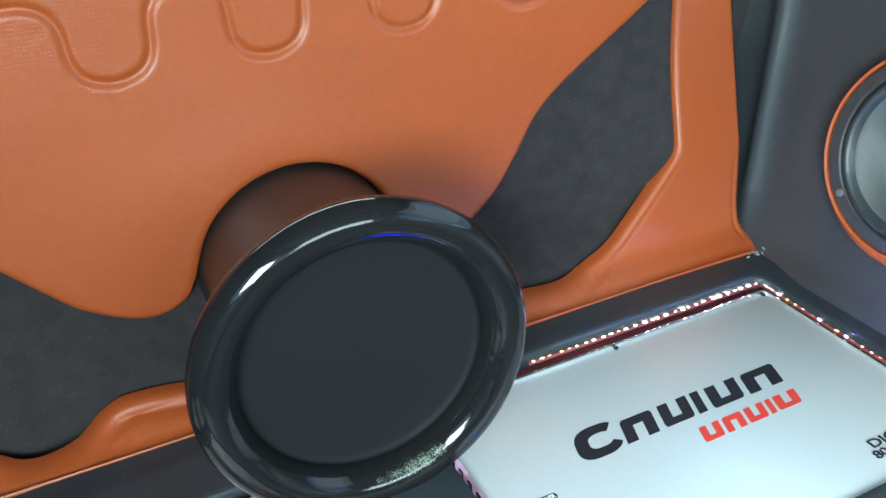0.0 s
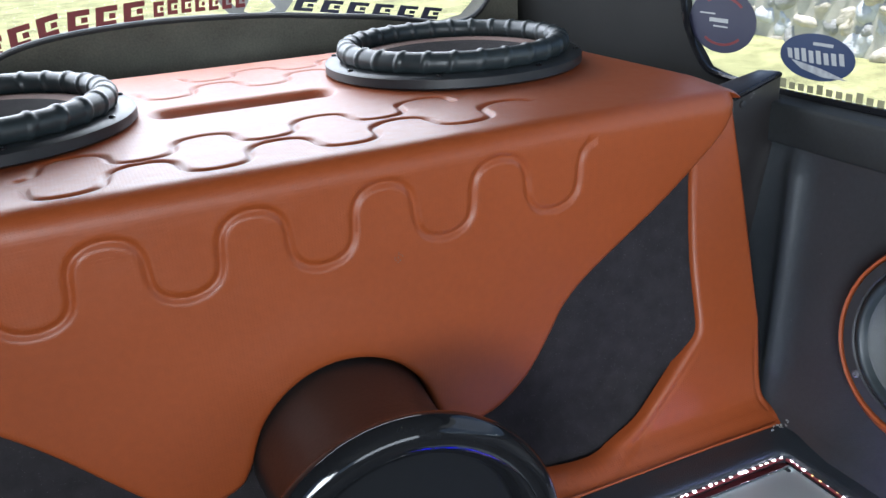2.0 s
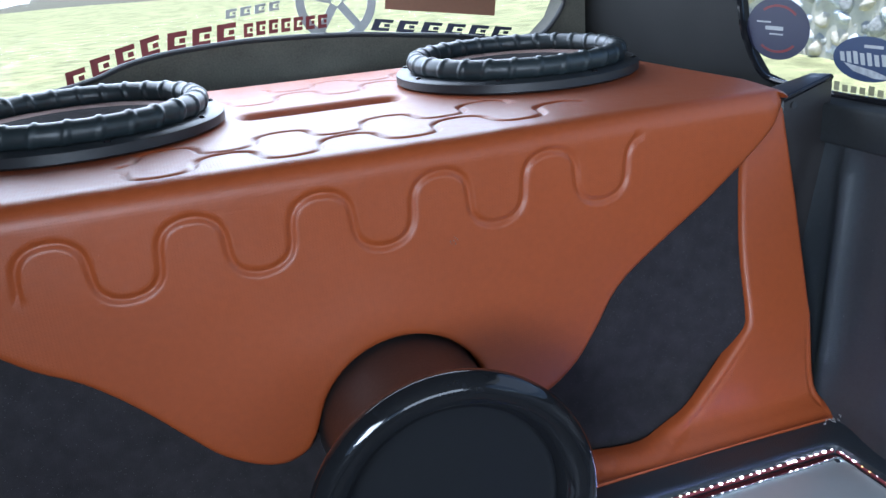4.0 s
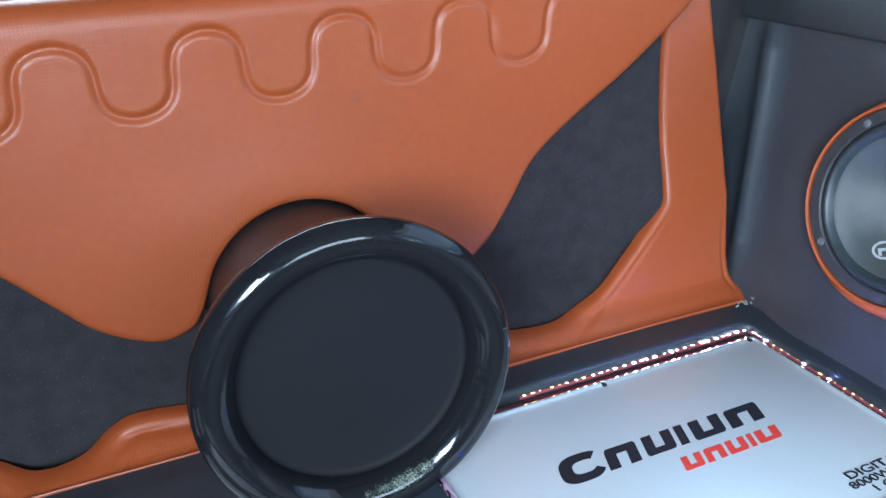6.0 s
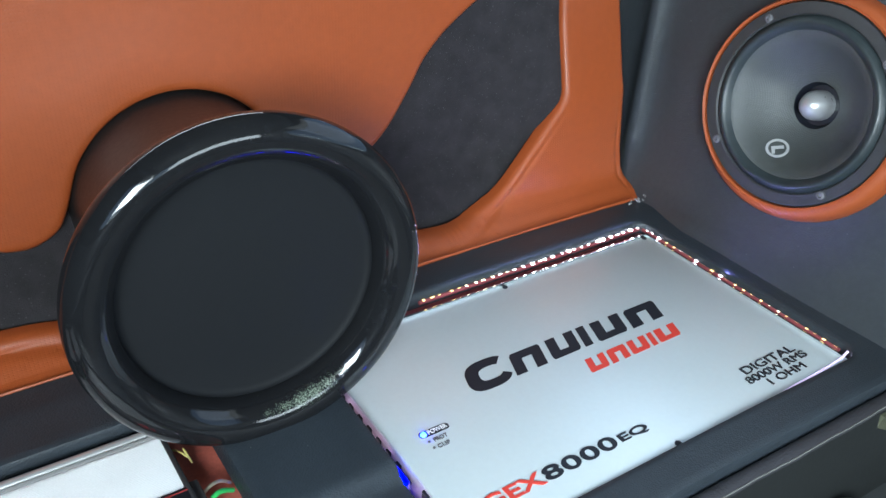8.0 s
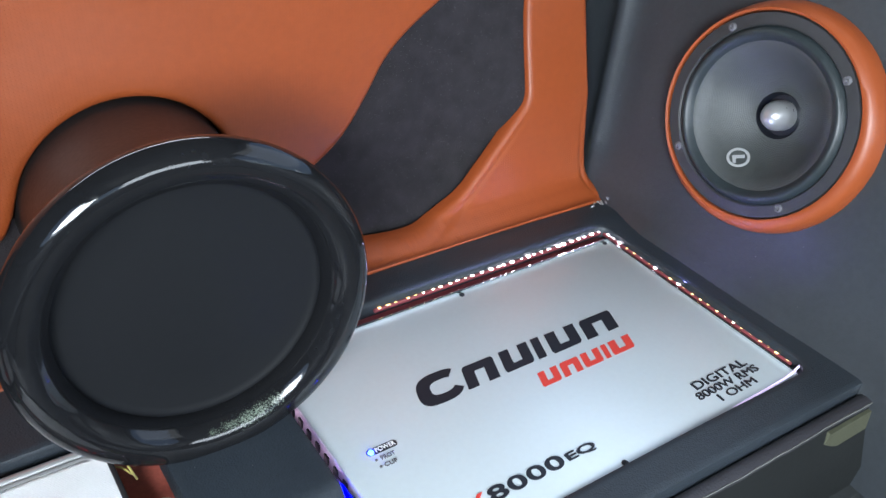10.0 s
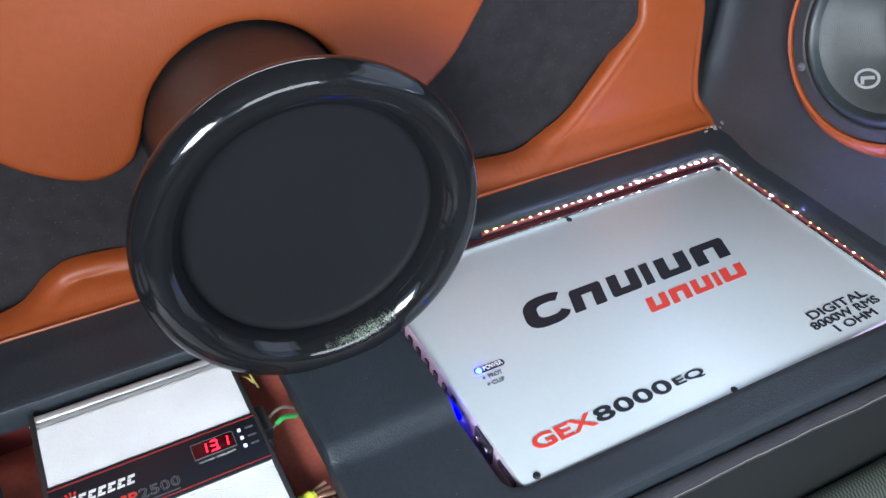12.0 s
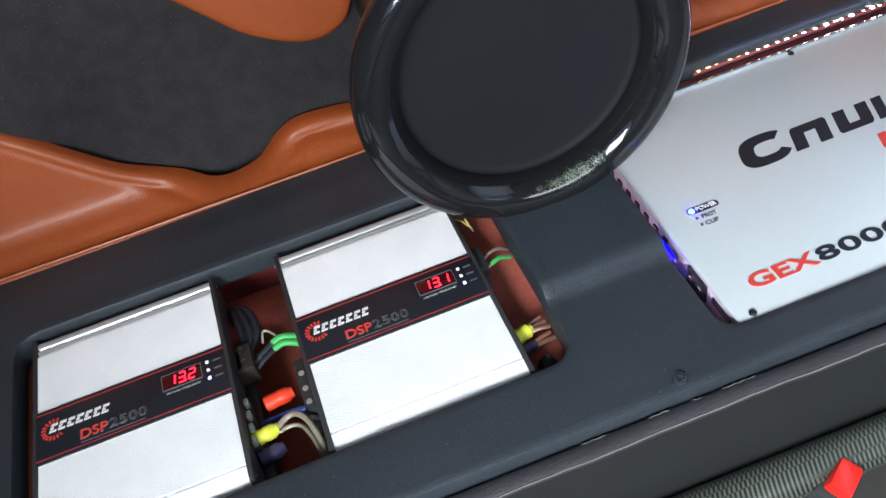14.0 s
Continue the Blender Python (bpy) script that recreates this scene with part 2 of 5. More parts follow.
DISPLAY = material("dark_red_display_window", (0.05, 0.004, 0.006), 0.2, vary=0.1)
STRIPVINYL = material("worn_violet_black_vinyl", (0.030, 0.029, 0.034), 0.50, vary=0.22, vary_scale=14, bump=[("voronoi", 420, 0.22)])
LOWERFACE = material("shade_darkened_panel_face", (0.0105, 0.012, 0.012), 0.6, spec=0.3, vary=0.15, vary_scale=12, bump=[("noise", 200, 0.05)])
DARKTRIM = material("dark_moulded_trim", (0.026, 0.029, 0.030), 0.75, spec=0.3, vary=0.25, vary_scale=10, bump=[("noise", 350, 0.12)])
GREYTRIM = material("worn_grey_trim", (0.135, 0.128, 0.104), 0.7, spec=0.25, vary=0.3, vary_scale=14, bump=[("noise", 120, 0.12)])
HEADLINER = material("dark_headlining", (0.05, 0.048, 0.045), 0.9, vary=0.15, bump=[("noise", 300, 0.2)])
GRASS = material("dry_grass", (0.275, 0.285, 0.145), 0.9, vary=0.75, vary_scale=3.5, bump=[("noise", 30, 0.6)])
STONE = material("pale_field_stone", (0.52, 0.55, 0.60), 0.85, vary=0.3, vary_scale=4, bump=[("noise", 14, 0.5)])
STONETAN = material("tan_field_stone", (0.50, 0.47, 0.41), 0.85, vary=0.35, vary_scale=5, bump=[("noise", 14, 0.5)])
STONEGREY = material("dark_lichened_stone", (0.30, 0.31, 0.32), 0.85, vary=0.5, vary_scale=6, bump=[("noise", 14, 0.5)])
MORTAR = material("pale_mortar", (0.46, 0.45, 0.41), 0.9, vary=0.3, vary_scale=5)
DECAL = material("navy_sticker", (0.02, 0.022, 0.05), 0.6, vary=0.1)
DECALBLUE = material("blue_sticker", (0.012, 0.030, 0.085), 0.5, vary=0.1)
DECALRED = material("dark_red_sticker", (0.16, 0.015, 0.018), 0.6, vary=0.1)
DECALGREY = material("grey_sticker", (0.35, 0.36, 0.36), 0.6, vary=0.1)
DECALOCHRE = material("faded_ochre_print", (0.23, 0.22, 0.13), 0.6, vary=0.15)
BROWN = material("brown_sticker", (0.2, 0.09, 0.05), 0.6, vary=0.1)
REDPLASTIC = material("red_plastic", (0.7, 0.02, 0.015), 0.3, vary=0.08)
OLIVE = material("painted_olive_sheen", (0.075, 0.078, 0.050), 0.45, vary=0.2, bump=[("weave", 1500, 0.3)])
GREYCLOTH = material("grey_cloth", (0.12, 0.12, 0.115), 0.9, vary=0.15, bump=[("noise", 500, 0.3)])
PURPLE = material("violet_tinted_silver_panel", (0.55, 0.5, 0.6), 0.4, metal=0.3, vary=0.08, vary_scale=25)


def glass_material():
    m = bpy.data.materials.new("window_glass")
    m.use_nodes = True
    t = m.node_tree
    g, tr, mix = t.nodes.new("ShaderNodeBsdfGlossy"), t.nodes.new("ShaderNodeBsdfTransparent"), t.nodes.new("ShaderNodeMixShader")
    g.inputs["Roughness"].default_value = 0.02
    mix.inputs[0].default_value = 0.05
    t.links.new(tr.outputs[0], mix.inputs[1])
    t.links.new(g.outputs[0], mix.inputs[2])
    t.links.new(mix.outputs[0], t.nodes["Material Output"].inputs[0])
    return m


GLASS = glass_material()


# ---------------------------------------------------------------- builders
def thing(name, label, category, at=(0, 0, 0), group="", kind=""):
    ob = new(name)
    ob.location = at
    ob.empty_display_size = 0.02
    tagged(ob, label, category, group, kind)
    bpy.context.view_layer.update()
    return ob


def mesh_of(bm, name, smooth=True):
    me = bpy.data.meshes.new(name)
    bmesh.ops.recalc_face_normals(bm, faces=bm.faces)
    bm.to_mesh(me)
    bm.free()
    if smooth:
        me.shade_smooth()
    return me


def put(name, me, mat, parent=None, label=""):
    me.set_sharp_from_angle(angle=radians(42))
    me.materials.clear()
    me.materials.append(mat)
    ob = new(name, me)
    if parent:
        ob.parent = parent
        ob.matrix_parent_inverse = parent.matrix_world.inverted()
    if label:
        ob["label"] = label
    return ob


def part(name, bm, mat, parent=None, label="", smooth=True):
    """Links a bmesh, in world places, as one mesh object under a thing or part."""
    ob = put(name, mesh_of(bm, name, smooth), mat, parent, label)
    bpy.context.view_layer.update()
    return ob


def sharp(ob, degrees=35):
    """Edges steeper than that stay crisp."""
    ob.data.set_sharp_from_angle(angle=radians(degrees))
    return ob


def block(bm, x0, x1, y0, y1, z0, z1, bevel=0.0, m=None, segments=2):
    got = bmesh.ops.create_cube(bm, size=1)
    vs = got["verts"]
    for v in vs:
        v.co = Vector((x0 + (v.co.x + 0.5) * (x1 - x0), y0 + (v.co.y + 0.5) * (y1 - y0), z0 + (v.co.z + 0.5) * (z1 - z0)))
    if m:
        bmesh.ops.transform(bm, matrix=m, verts=vs)
    if bevel:
        es = list({e for v in vs for e in v.link_edges})
        bmesh.ops.bevel(bm, geom=es, offset=bevel, segments=segments, affect="EDGES", profile=0.5)
    return bm


def box(*a, **k):
    return block(bmesh.new(), *a, **k)


def lathe(profile, m, n=64, close=False):
    """Turns rows of (radius, height) round the z axis of m."""
    bm = bmesh.new()
    rings = []
    for r, h in profile:
        if r < 1e-6:
            rings.append([bm.verts.new(m @ Vector((0, 0, h)))] * n)
            continue
        rings.append([bm.verts.new(m @ Vector((r * math.cos(a), r * math.sin(a), h))) for a in (2 * math.pi * k / n for k in range(n))])
    pairs = list(zip(rings, rings[1:])) + ([(rings[-1], rings[0])] if close else [])
    for a, b in pairs:
        for k in range(n):
            f = list(dict.fromkeys((a[k], a[(k + 1) % n], b[(k + 1) % n], b[k])))
            if len(f) > 2:
                bm.faces.new(f)
    return bm


def sweep(points, radius, n=8, smooth=3, bm=None):
    """A round cable through the points."""
    bm = bm or bmesh.new()
    ps = [Vector(p) for p in points]
    for _ in range(smooth):
        ps = [ps[0]] + [q for a, b in zip(ps, ps[1:]) for q in (a.lerp(b, 0.25), a.lerp(b, 0.75))] + [ps[-1]]
    last = None
    up = Vector((0.3, 0.2, 1)).normalized()
    for i, p in enumerate(ps):
        d = (ps[min(i + 1, len(ps) - 1)] - ps[max(i - 1, 0)]).normalized()
        u = d.cross(up).normalized()
        v = u.cross(d)
        ring = [bm.verts.new(p + radius * (math.cos(a) * u + math.sin(a) * v)) for a in (2 * math.pi * k / n for k in range(n))]
        if last:
            for k in range(n):
                bm.faces.new((last[k], last[(k + 1) % n], ring[(k + 1) % n], ring[k]))
        else:
            bm.faces.new(ring[::-1])
        last = ring
    bm.faces.new(last)
    return bm


def curve_through(points, per=8, closed=False):
    """Catmull-Rom points through 2D points."""
    p = [np.array(q, float) for q in points]
    n = len(p)
    out = []
    for i in range(n if closed else n - 1):
        a, b, c, d = (p[(i - 1) % n] if closed or i else p[0]), p[i], p[(i + 1) % n], (p[(i + 2) % n] if closed or i + 2 < n else p[-1])
        for k in range(per):
            t = k / per
            out.append(0.5 * (2 * b + (c - a) * t + (2 * a - 5 * b + 4 * c - d) * t**2 + (3 * b - a - 3 * c + d) * t**3))
    if not closed:
        out.append(p[-1])
    return np.array(out)


def inside(pts, poly):
    x, y = pts[:, 0], pts[:, 1]
    ok = np.zeros(len(pts), bool)
    for (x0, y0), (x1, y1) in zip(poly, np.roll(poly, -1, 0)):
        cross = (y0 > y) != (y1 > y)
        ok ^= cross & (x < (x1 - x0) * (y - y0) / (y1 - y0 + 1e-15) + x0)
    return ok


def edge_distance(pts, line, closed=True):
    """How far each 2D point lies from a polyline."""
    best = np.full(len(pts), 1e9)
    b_all = np.roll(line, -1, 0) if closed else line[1:]
    for a, b in zip(line, b_all):
        d = b - a
        t = np.clip(((pts - a) @ d) / max(d @ d, 1e-15), 0, 1)
        q = pts - a - t[:, None] * d
        best = np.minimum(best, (q * q).sum(1))
    return np.sqrt(best)


def spaced(line, step, closed=True):
    line = np.array(line, float)
    if closed:
        line = np.vstack([line, line[:1]])
    s = np.r_[0, np.cumsum(np.hypot(*np.diff(line, axis=0).T))]
    n = max(int(s[-1] / step), 4)
    t = np.linspace(0, s[-1], n + 1)[: n if closed else n + 1]
    return np.stack([np.interp(t, s, line[:, k]) for k in (0, 1)], 1)


def sheet(outer, holes, step, place, rim=None, rolls=(0.0015, 0.004, 0.008), guides=()):
    """A skin over the plan region between outer and holes. place(u, v, d): arrays to world places, d the distance
    from the region's edge. rim: a vector by which the edges are drawn out behind."""
    loops = [spaced(l, step) for l in [outer, *holes]]
    flat = np.vstack(loops)
    edges, k = [], 0
    for l in loops:
        edges += [(k + i, k + (i + 1) % len(l)) for i in range(len(l))]
        k += len(l)
    lo, hi = loops[0].min(0), loops[0].max(0)
    gx, gy = np.arange(lo[0] + step / 2, hi[0], step), np.arange(lo[1] + step / 2, hi[1], step)
    grid = np.stack(np.meshgrid(gx, gy), -1).reshape(-1, 2)
    grid[:, 0] += (np.arange(len(grid)) // len(gx) % 2) * step * 0.5
    extra = [grid]
    for l in loops:
        tang = np.roll(l, -1, 0) - np.roll(l, 1, 0)
        nrm = np.stack([-tang[:, 1], tang[:, 0]], 1) / (np.hypot(*tang.T)[:, None] + 1e-12)
        for r in rolls:
            extra += [l + r * nrm, l - r * nrm]

    def within(p):
        ok = inside(p, loops[0])
        for h in loops[1:]:
            ok &= ~inside(p, h)
        return ok

    d_grid = edge_distance(grid, loops[0])
    for h in loops[1:]:
        d_grid = np.minimum(d_grid, edge_distance(grid, h))
    keep = d_grid > rolls[-1] + step * 0.4
    for line in guides:
        keep &= edge_distance(grid, line, closed=False) > 0.0105
    extra[0] = grid[keep]
    for line in guides:
        l = spaced(line, 0.0026, closed=False)
        tang = np.gradient(l, axis=0)
        nrm = np.stack([-tang[:, 1], tang[:, 0]], 1) / (np.hypot(*tang.T)[:, None] + 1e-12)
        for r in (0, 0.0013, 0.0026, 0.0040, 0.0056, 0.0078):
            for sgn in ((1, -1) if r else (1,)):
                row = l + sgn * r * nrm
                extra.append(row[edge_distance(row, line, closed=False) > r * 0.93])
    free = np.vstack(extra)
    free = free[within(free)]
    df = edge_distance(free, loops[0])
    for h in loops[1:]:
        df = np.minimum(df, edge_distance(free, h))
    free = free[df > rolls[0] * 0.7]
    pts = np.vstack([flat, free])
    vs, es, fs, *_ = delaunay_2d_cdt([Vector(p) for p in pts], edges, [], 0, 1e-7)
    uv = np.array([(v.x, v.y) for v in vs])
    tri = np.array([f for f in fs if len(f) == 3])
    tri = tri[within(uv[tri].mean(1))]
    d = edge_distance(uv, loops[0])
    for h in loops[1:]:
        d = np.minimum(d, edge_distance(uv, h))
    xyz = place(uv[:, 0], uv[:, 1], d)
    me = bpy.data.meshes.new("sheet")
    verts, faces = xyz.tolist(), tri.tolist()
    if rim is not None:
        count = {}
        for a, b, c in faces:
            for e in ((a, b), (b, c), (c, a)):
                count[tuple(sorted(e))] = count.get(tuple(sorted(e)), 0) + 1
        back = {}
        for a, b in [e for e, c in count.items() if c == 1]:
            for q in (a, b):
                if q not in back:
                    back[q] = len(verts)
                    verts.append([verts[q][i] + rim[i] for i in range(3)])
            faces.append([a, b, back[b], back[a]])
    me.from_pydata(verts, [], faces)
    bm = bmesh.new()
    bm.from_mesh(me)
    bpy.data.meshes.remove(me)
    return bm


def rounded_rect(x0, x1, y0, y1, r, n=6):
    out = []
    for cx, cy, a0 in ((x1 - r, y1 - r, 0), (x0 + r, y1 - r, 90), (x0 + r, y0 + r, 180), (x1 - r, y0 + r, 270)):
        out += [(cx + r * math.cos(radians(a0 + 90 * k / n)), cy + r * math.sin(radians(a0 + 90 * k / n))) for k in range(n + 1)]
    return out


def flat_shape(loops, z0, z1, m=None):
    """Plan polygons drawn up between two heights, all in one mesh."""
    bm = bmesh.new()
    for loop in loops:
        lo = [bm.verts.new((x, y, z0)) for x, y in loop]
        hi = [bm.verts.new((x, y, z1)) for x, y in loop]
        bm.faces.new(hi)
        bm.faces.new(lo[::-1])
        n = len(loop)
        for k in range(n):
            bm.faces.new((lo[k], lo[(k + 1) % n], hi[(k + 1) % n], hi[k]))
    if m:
        bmesh.ops.transform(bm, matrix=m, verts=bm.verts)
    return bm


def lettering(name, text, height, width, m, mat, parent, label="", thick=0.0003, bold=0.0, heavy=0.0, outline=0.0):
    """Text in the built-in font, its left foot at m's origin, stretched to width; outline: hollow letters of that stroke."""
    cu = bpy.data.curves.new(name, "FONT")
    cu.body, cu.size, cu.extrude, cu.offset = text, 1.0, thick / height, bold
    if outline:
        cu.fill_mode, cu.extrude, cu.bevel_depth, cu.bevel_resolution = "NONE", 0.0, outline / height / 2, 0
    ob = new(name, cu)
    bpy.context.view_layer.update()
    me = bpy.data.meshes.new_from_object(ob.evaluated_get(bpy.context.evaluated_depsgraph_get()))
    bpy.data.objects.remove(ob)
    co = np.array([v.co for v in me.vertices])
    lo, hi = co.min(0), co.max(0)
    s = Matrix.Diagonal((width / (hi[0] - lo[0]), height / (hi[1] - lo[1]), height, 1)) @ Matrix.Translation((-lo[0], -lo[1], 0))
    me.transform(s)
    if heavy:
        # thickened strokes: copies laid a hair to the side of one another
        bm = bmesh.new()
        for k in range(3):
            twin = me.copy()
            twin.transform(Matrix.Translation((heavy * (k - 1), heavy * (k % 2) * 0.6, 0.00004 * k)))
            bm.from_mesh(twin)
            bpy.data.meshes.remove(twin)
        bm.to_mesh(me)
        bm.free()
    me.transform(m)
    return put(name, me, mat, parent, label)


def slanted(x0, x1, y0, y1, lean=0.25):
    h = y1 - y0
    return [(x0, y0), (x1, y0), (x1 + lean * h, y1), (x0 + lean * h, y1)]


def notched(x0, x1, y0, y1, lean, above):
    """A heavy slanted block with a narrow slot let in from above or below; slim ones stay solid."""
    h, w = y1 - y0, x1 - x0
    p = lambda x, f: (x + lean * h * f, y0 + h * f)
    if w < 0.012:
        return [p(x0, 0), p(x1, 0), p(x1, 1), p(x0, 1)]
    a, b, c = x0 + 0.34 * w, x0 + 0.66 * w, 0.06 * w
    if above:
        return [p(x0 + c, 0), p(x1 - c, 0), p(x1, 0.12), p(x1, 1), p(b, 1), p(b, 0.30), p(a, 0.30), p(a, 1), p(x0, 1), p(x0, 0.12)]
    return [p(x0, 0), p(a, 0), p(a, 0.66), p(b, 0.66), p(b, 0), p(x1, 0), p(x1, 0.88), p(x1 - c, 1), p(x0 + c, 1), p(x0, 0.88)]


def swoosh(x0, x1, y0, y1, lean):
    """A thick rounded crescent, open to the right."""
    cx, cy, rx, ry = x0 + 0.52 * (x1 - x0), (y0 + y1) / 2, 0.52 * (x1 - x0), (y1 - y0) / 2
    turn = [radians(a) for a in range(48, 341, 12)]
    wide = [(cx + rx * math.copysign(abs(math.cos(t)) ** 0.7, math.cos(t)), cy + ry * math.copysign(abs(math.sin(t)) ** 0.7, math.sin(t))) for t in turn]
    slim = [(cx + 0.10 * rx + 0.52 * rx * math.copysign(abs(math.cos(t)) ** 0.7, math.cos(t)), cy + 0.46 * ry * math.copysign(abs(math.sin(t)) ** 0.7, math.sin(t))) for t in reversed(turn)]
    return [(x + lean * (y - y0), y) for x, y in wide + slim]


# ---------------------------------------------------------------- speaker box
TOP, FRONT, ROUND = 0.378, 0.897, 0.022
MID = 0.533


def wave_curve(x0, x1, pitch, low, high, phase, lean=0.0085):
    s = np.linspace(x0, x1, int((x1 - x0) / 0.002))
    a = 2 * math.pi * (s - phase) / pitch
    return np.stack([s - lean * np.sin(2 * a), (low + high) / 2 + (high - low) / 2 * np.sin(a)], 1)


def over_top(y):
    """The skin's run, up the front and back over the top, of a place y on the top."""
    return TOP - ROUND + ROUND * math.pi / 2 + (y - FRONT - ROUND)


front_wave = wave_curve(0.200, 0.814, 0.1178, 0.2795, 0.3425, 0.3235)
front_wave[:, 1] += 0.025 * (front_wave[:, 0] - 0.29)  # the row of waves climbs a little
top_waves = [
    wave_curve(0.300, 0.785, 0.1225, over_top(0.932), over_top(0.990), 0.368),
    wave_curve(0.296, 0.730, 0.1180, over_top(1.004), over_top(1.057), 0.434),
    wave_curve(0.425, 0.680, 0.1200, over_top(1.263), over_top(1.321), 0.498),
    wave_curve(0.490, 0.705, 0.1200, over_top(1.345), over_top(1.388), 0.562),
]
for w, climb, start in zip(top_waves, (0.06, 0.08, 0.05, 0.05), (0.45, 0.48, 0.50, 0.55)):
    w[:, 1] += climb * (w[:, 0] - start)

left_edge = [(0.122, 0.303), (0.160, 0.262), (0.199, 0.229), (0.239, 0.205), (0.280, 0.169), (0.323, 0.123), (0.345, 0.101), (0.378, 0.082), (0.405, 0.077), (0.428, 0.087), (0.439, 0.105)]
right_edge = [(0.627, 0.105), (0.638, 0.088), (0.660, 0.078), (0.695, 0.083), (0.732, 0.110), (0.760, 0.149), (0.778, 0.179), (0.803, 0.204), (0.846, 0.234), (0.897, 0.268), (0.945, 0.305)]
port_arc = [(MID + 0.0908 * math.cos(radians(a)), 0.0996 + 0.0908 * math.sin(radians(a))) for a in range(165, 10, -10)]
lower = np.vstack([curve_through(left_edge + port_arc + right_edge, 6)])
SKIN_END = over_top(1.424)
outer = [(0.061, 0.372), (0.066, 0.360), (0.081, 0.341), (0.101, 0.322), *map(tuple, lower), (0.965, 0.322), (0.985, 0.341), (1.000, 0.360), (1.005, 0.372), (1.011, 0.392), (1.026, over_top(1.00)), (1.028, SKIN_END), (0.038, SKIN_END), (0.040, over_top(1.00)), (0.055, 0.392)]


def skin_place(u, v, d):
    y, z = np.full(len(u), FRONT), v.copy()
    bend = v > TOP - ROUND
    a = np.clip((v - (TOP - ROUND)) / ROUND, 0, math.pi / 2)
    far = np.maximum(v - (TOP - ROUND + ROUND * math.pi / 2), 0)
    y[bend] = (FRONT + ROUND * (1 - np.cos(a)) + far)[bend]
    z[bend] = (TOP - ROUND + ROUND * np.sin(a))[bend]
    ny, nz = -np.cos(a), np.sin(a)
    dent = np.zeros(len(u))
    q = np.stack([u, v], 1)
    for line, depth in [(front_wave, 0.0028)] + [(w, 0.0032) for w in top_waves]:
        near = np.where((v > line[:, 1].min() - 0.02) & (v < line[:, 1].max() + 0.02))[0]
        g = edge_distance(q[near], line, closed=False)
        dent[near] += depth * np.exp(-((g / 0.0034) ** 2)) - 0.12 * depth * np.exp(-(((g - 0.0062) / 0.0026) ** 2))
    # the long finger slot in the top
    sx, sy = np.clip(u, 0.458, 0.615), over_top(1.180)
    g = np.hypot(u - sx, v - sy)
    dent += 0.011 / (1 + np.exp((g - 0.022) / 0.0022))
    # the front swells a little round the port and rolls in at its edge
    dent -= 0.014 * np.exp(-(((u - MID) / 0.15) ** 2 + ((v - 0.14) / 0.10) ** 2)) * (v < 0.36)
    roll = 0.007
    e = np.clip(d / roll, 0, 1)
    dent += roll * (1 - np.sqrt(1 - (1 - e) ** 2)) * (v < TOP - ROUND)
    # the ends of the box turn back
    r = 0.03
    end = np.interp(v, [0.360, 0.392, over_top(1.00)], [1.003, 1.011, 1.028])
    for side in (u - (end - r), (1.066 - end + r) - u):
        s = np.clip(side / r, 0, 0.995)
        y += np.where(v < TOP, r * (1 - np.sqrt(1 - s * s)), 0)
        z -= np.where(v >= TOP - 0.01, 0.4 * r * (1 - np.sqrt(1 - s * s)), 0)
    return np.stack([u, y - ny * dent, z - nz * dent], 1)


speaker_box = thing("speaker_box", "large speaker box wrapped in orange embossed vinyl with black insets", "speaker box", (MID, 1.15, 0))
part("vinyl_skin", sheet(outer, [], 0.0048, skin_place, (0, 0.018, 0), guides=[front_wave, *top_waves]), ORANGE, speaker_box, "orange embossed vinyl with wavy pressed grooves")
body = box(0.066, 1.000, 1.02, 1.421, -0.06, 0.345, bevel=0.01)
part("carcass", body, BLACKCLOTH, speaker_box)


def trim_depth(v):
    return np.interp(v, [-0.02, 0, 0.006, 0.016, 0.021, 0.03, 0.12, 0.36], [0.812, 0.8135, 0.8185, 0.8405, 0.8475, 0.8515, 0.864, 0.952])


def inset_place(u, v, d):
    y = np.interp(v, [-0.02, 0.0, 0.03, 0.065, 0.34], [0.852, 0.860, 0.872, 0.905, 0.914])
    w = np.clip((abs(u - MID) - 0.30) / 0.10, 0, 1)
    y = y + w * w * (3 - 2 * w) * (trim_depth(v) + 0.007 - y)
    return np.stack([u, y + 0.0008 * np.sin(u * 23) * np.sin(v * 17), v], 1)


part("inset_panel", sheet([(0.07, -0.02), (1.02, -0.02), (1.02, 0.335), (0.07, 0.335)], [[(MID + 0.08 * math.cos(a), 0.097 + 0.08 * math.sin(a)) for a in np.linspace(0, 2 * math.pi, 40)[:-1]]], 0.012, inset_place), BLACKCLOTH, speaker_box, "recessed black cloth panel")

# the orange trim that runs along the foot and up the end posts
lip_right = [(0.66, 0.016), (0.70, 0.021), (0.784, 0.017), (0.826, 0.027), (0.852, 0.039), (0.880, 0.065), (0.920, 0.106), (0.933, 0.121), (0.937, 0.138), (0.943, 0.20), (0.958, 0.27), (0.972, 0.315)]
lip_left = [(0.100, 0.315), (0.112, 0.25), (0.122, 0.17), (0.128, 0.125), (0.134, 0.109), (0.152, 0.092), (0.178, 0.067), (0.209, 0.041), (0.251, 0.021), (0.279, 0.012), (0.318, 0.014), (0.343, 0.025), (0.362, 0.030), (0.404, 0.027), (0.43, 0.020), (0.46, 0.012), (0.60, 0.012)]
lip_edge = curve_through(lip_left + lip_right, 5)
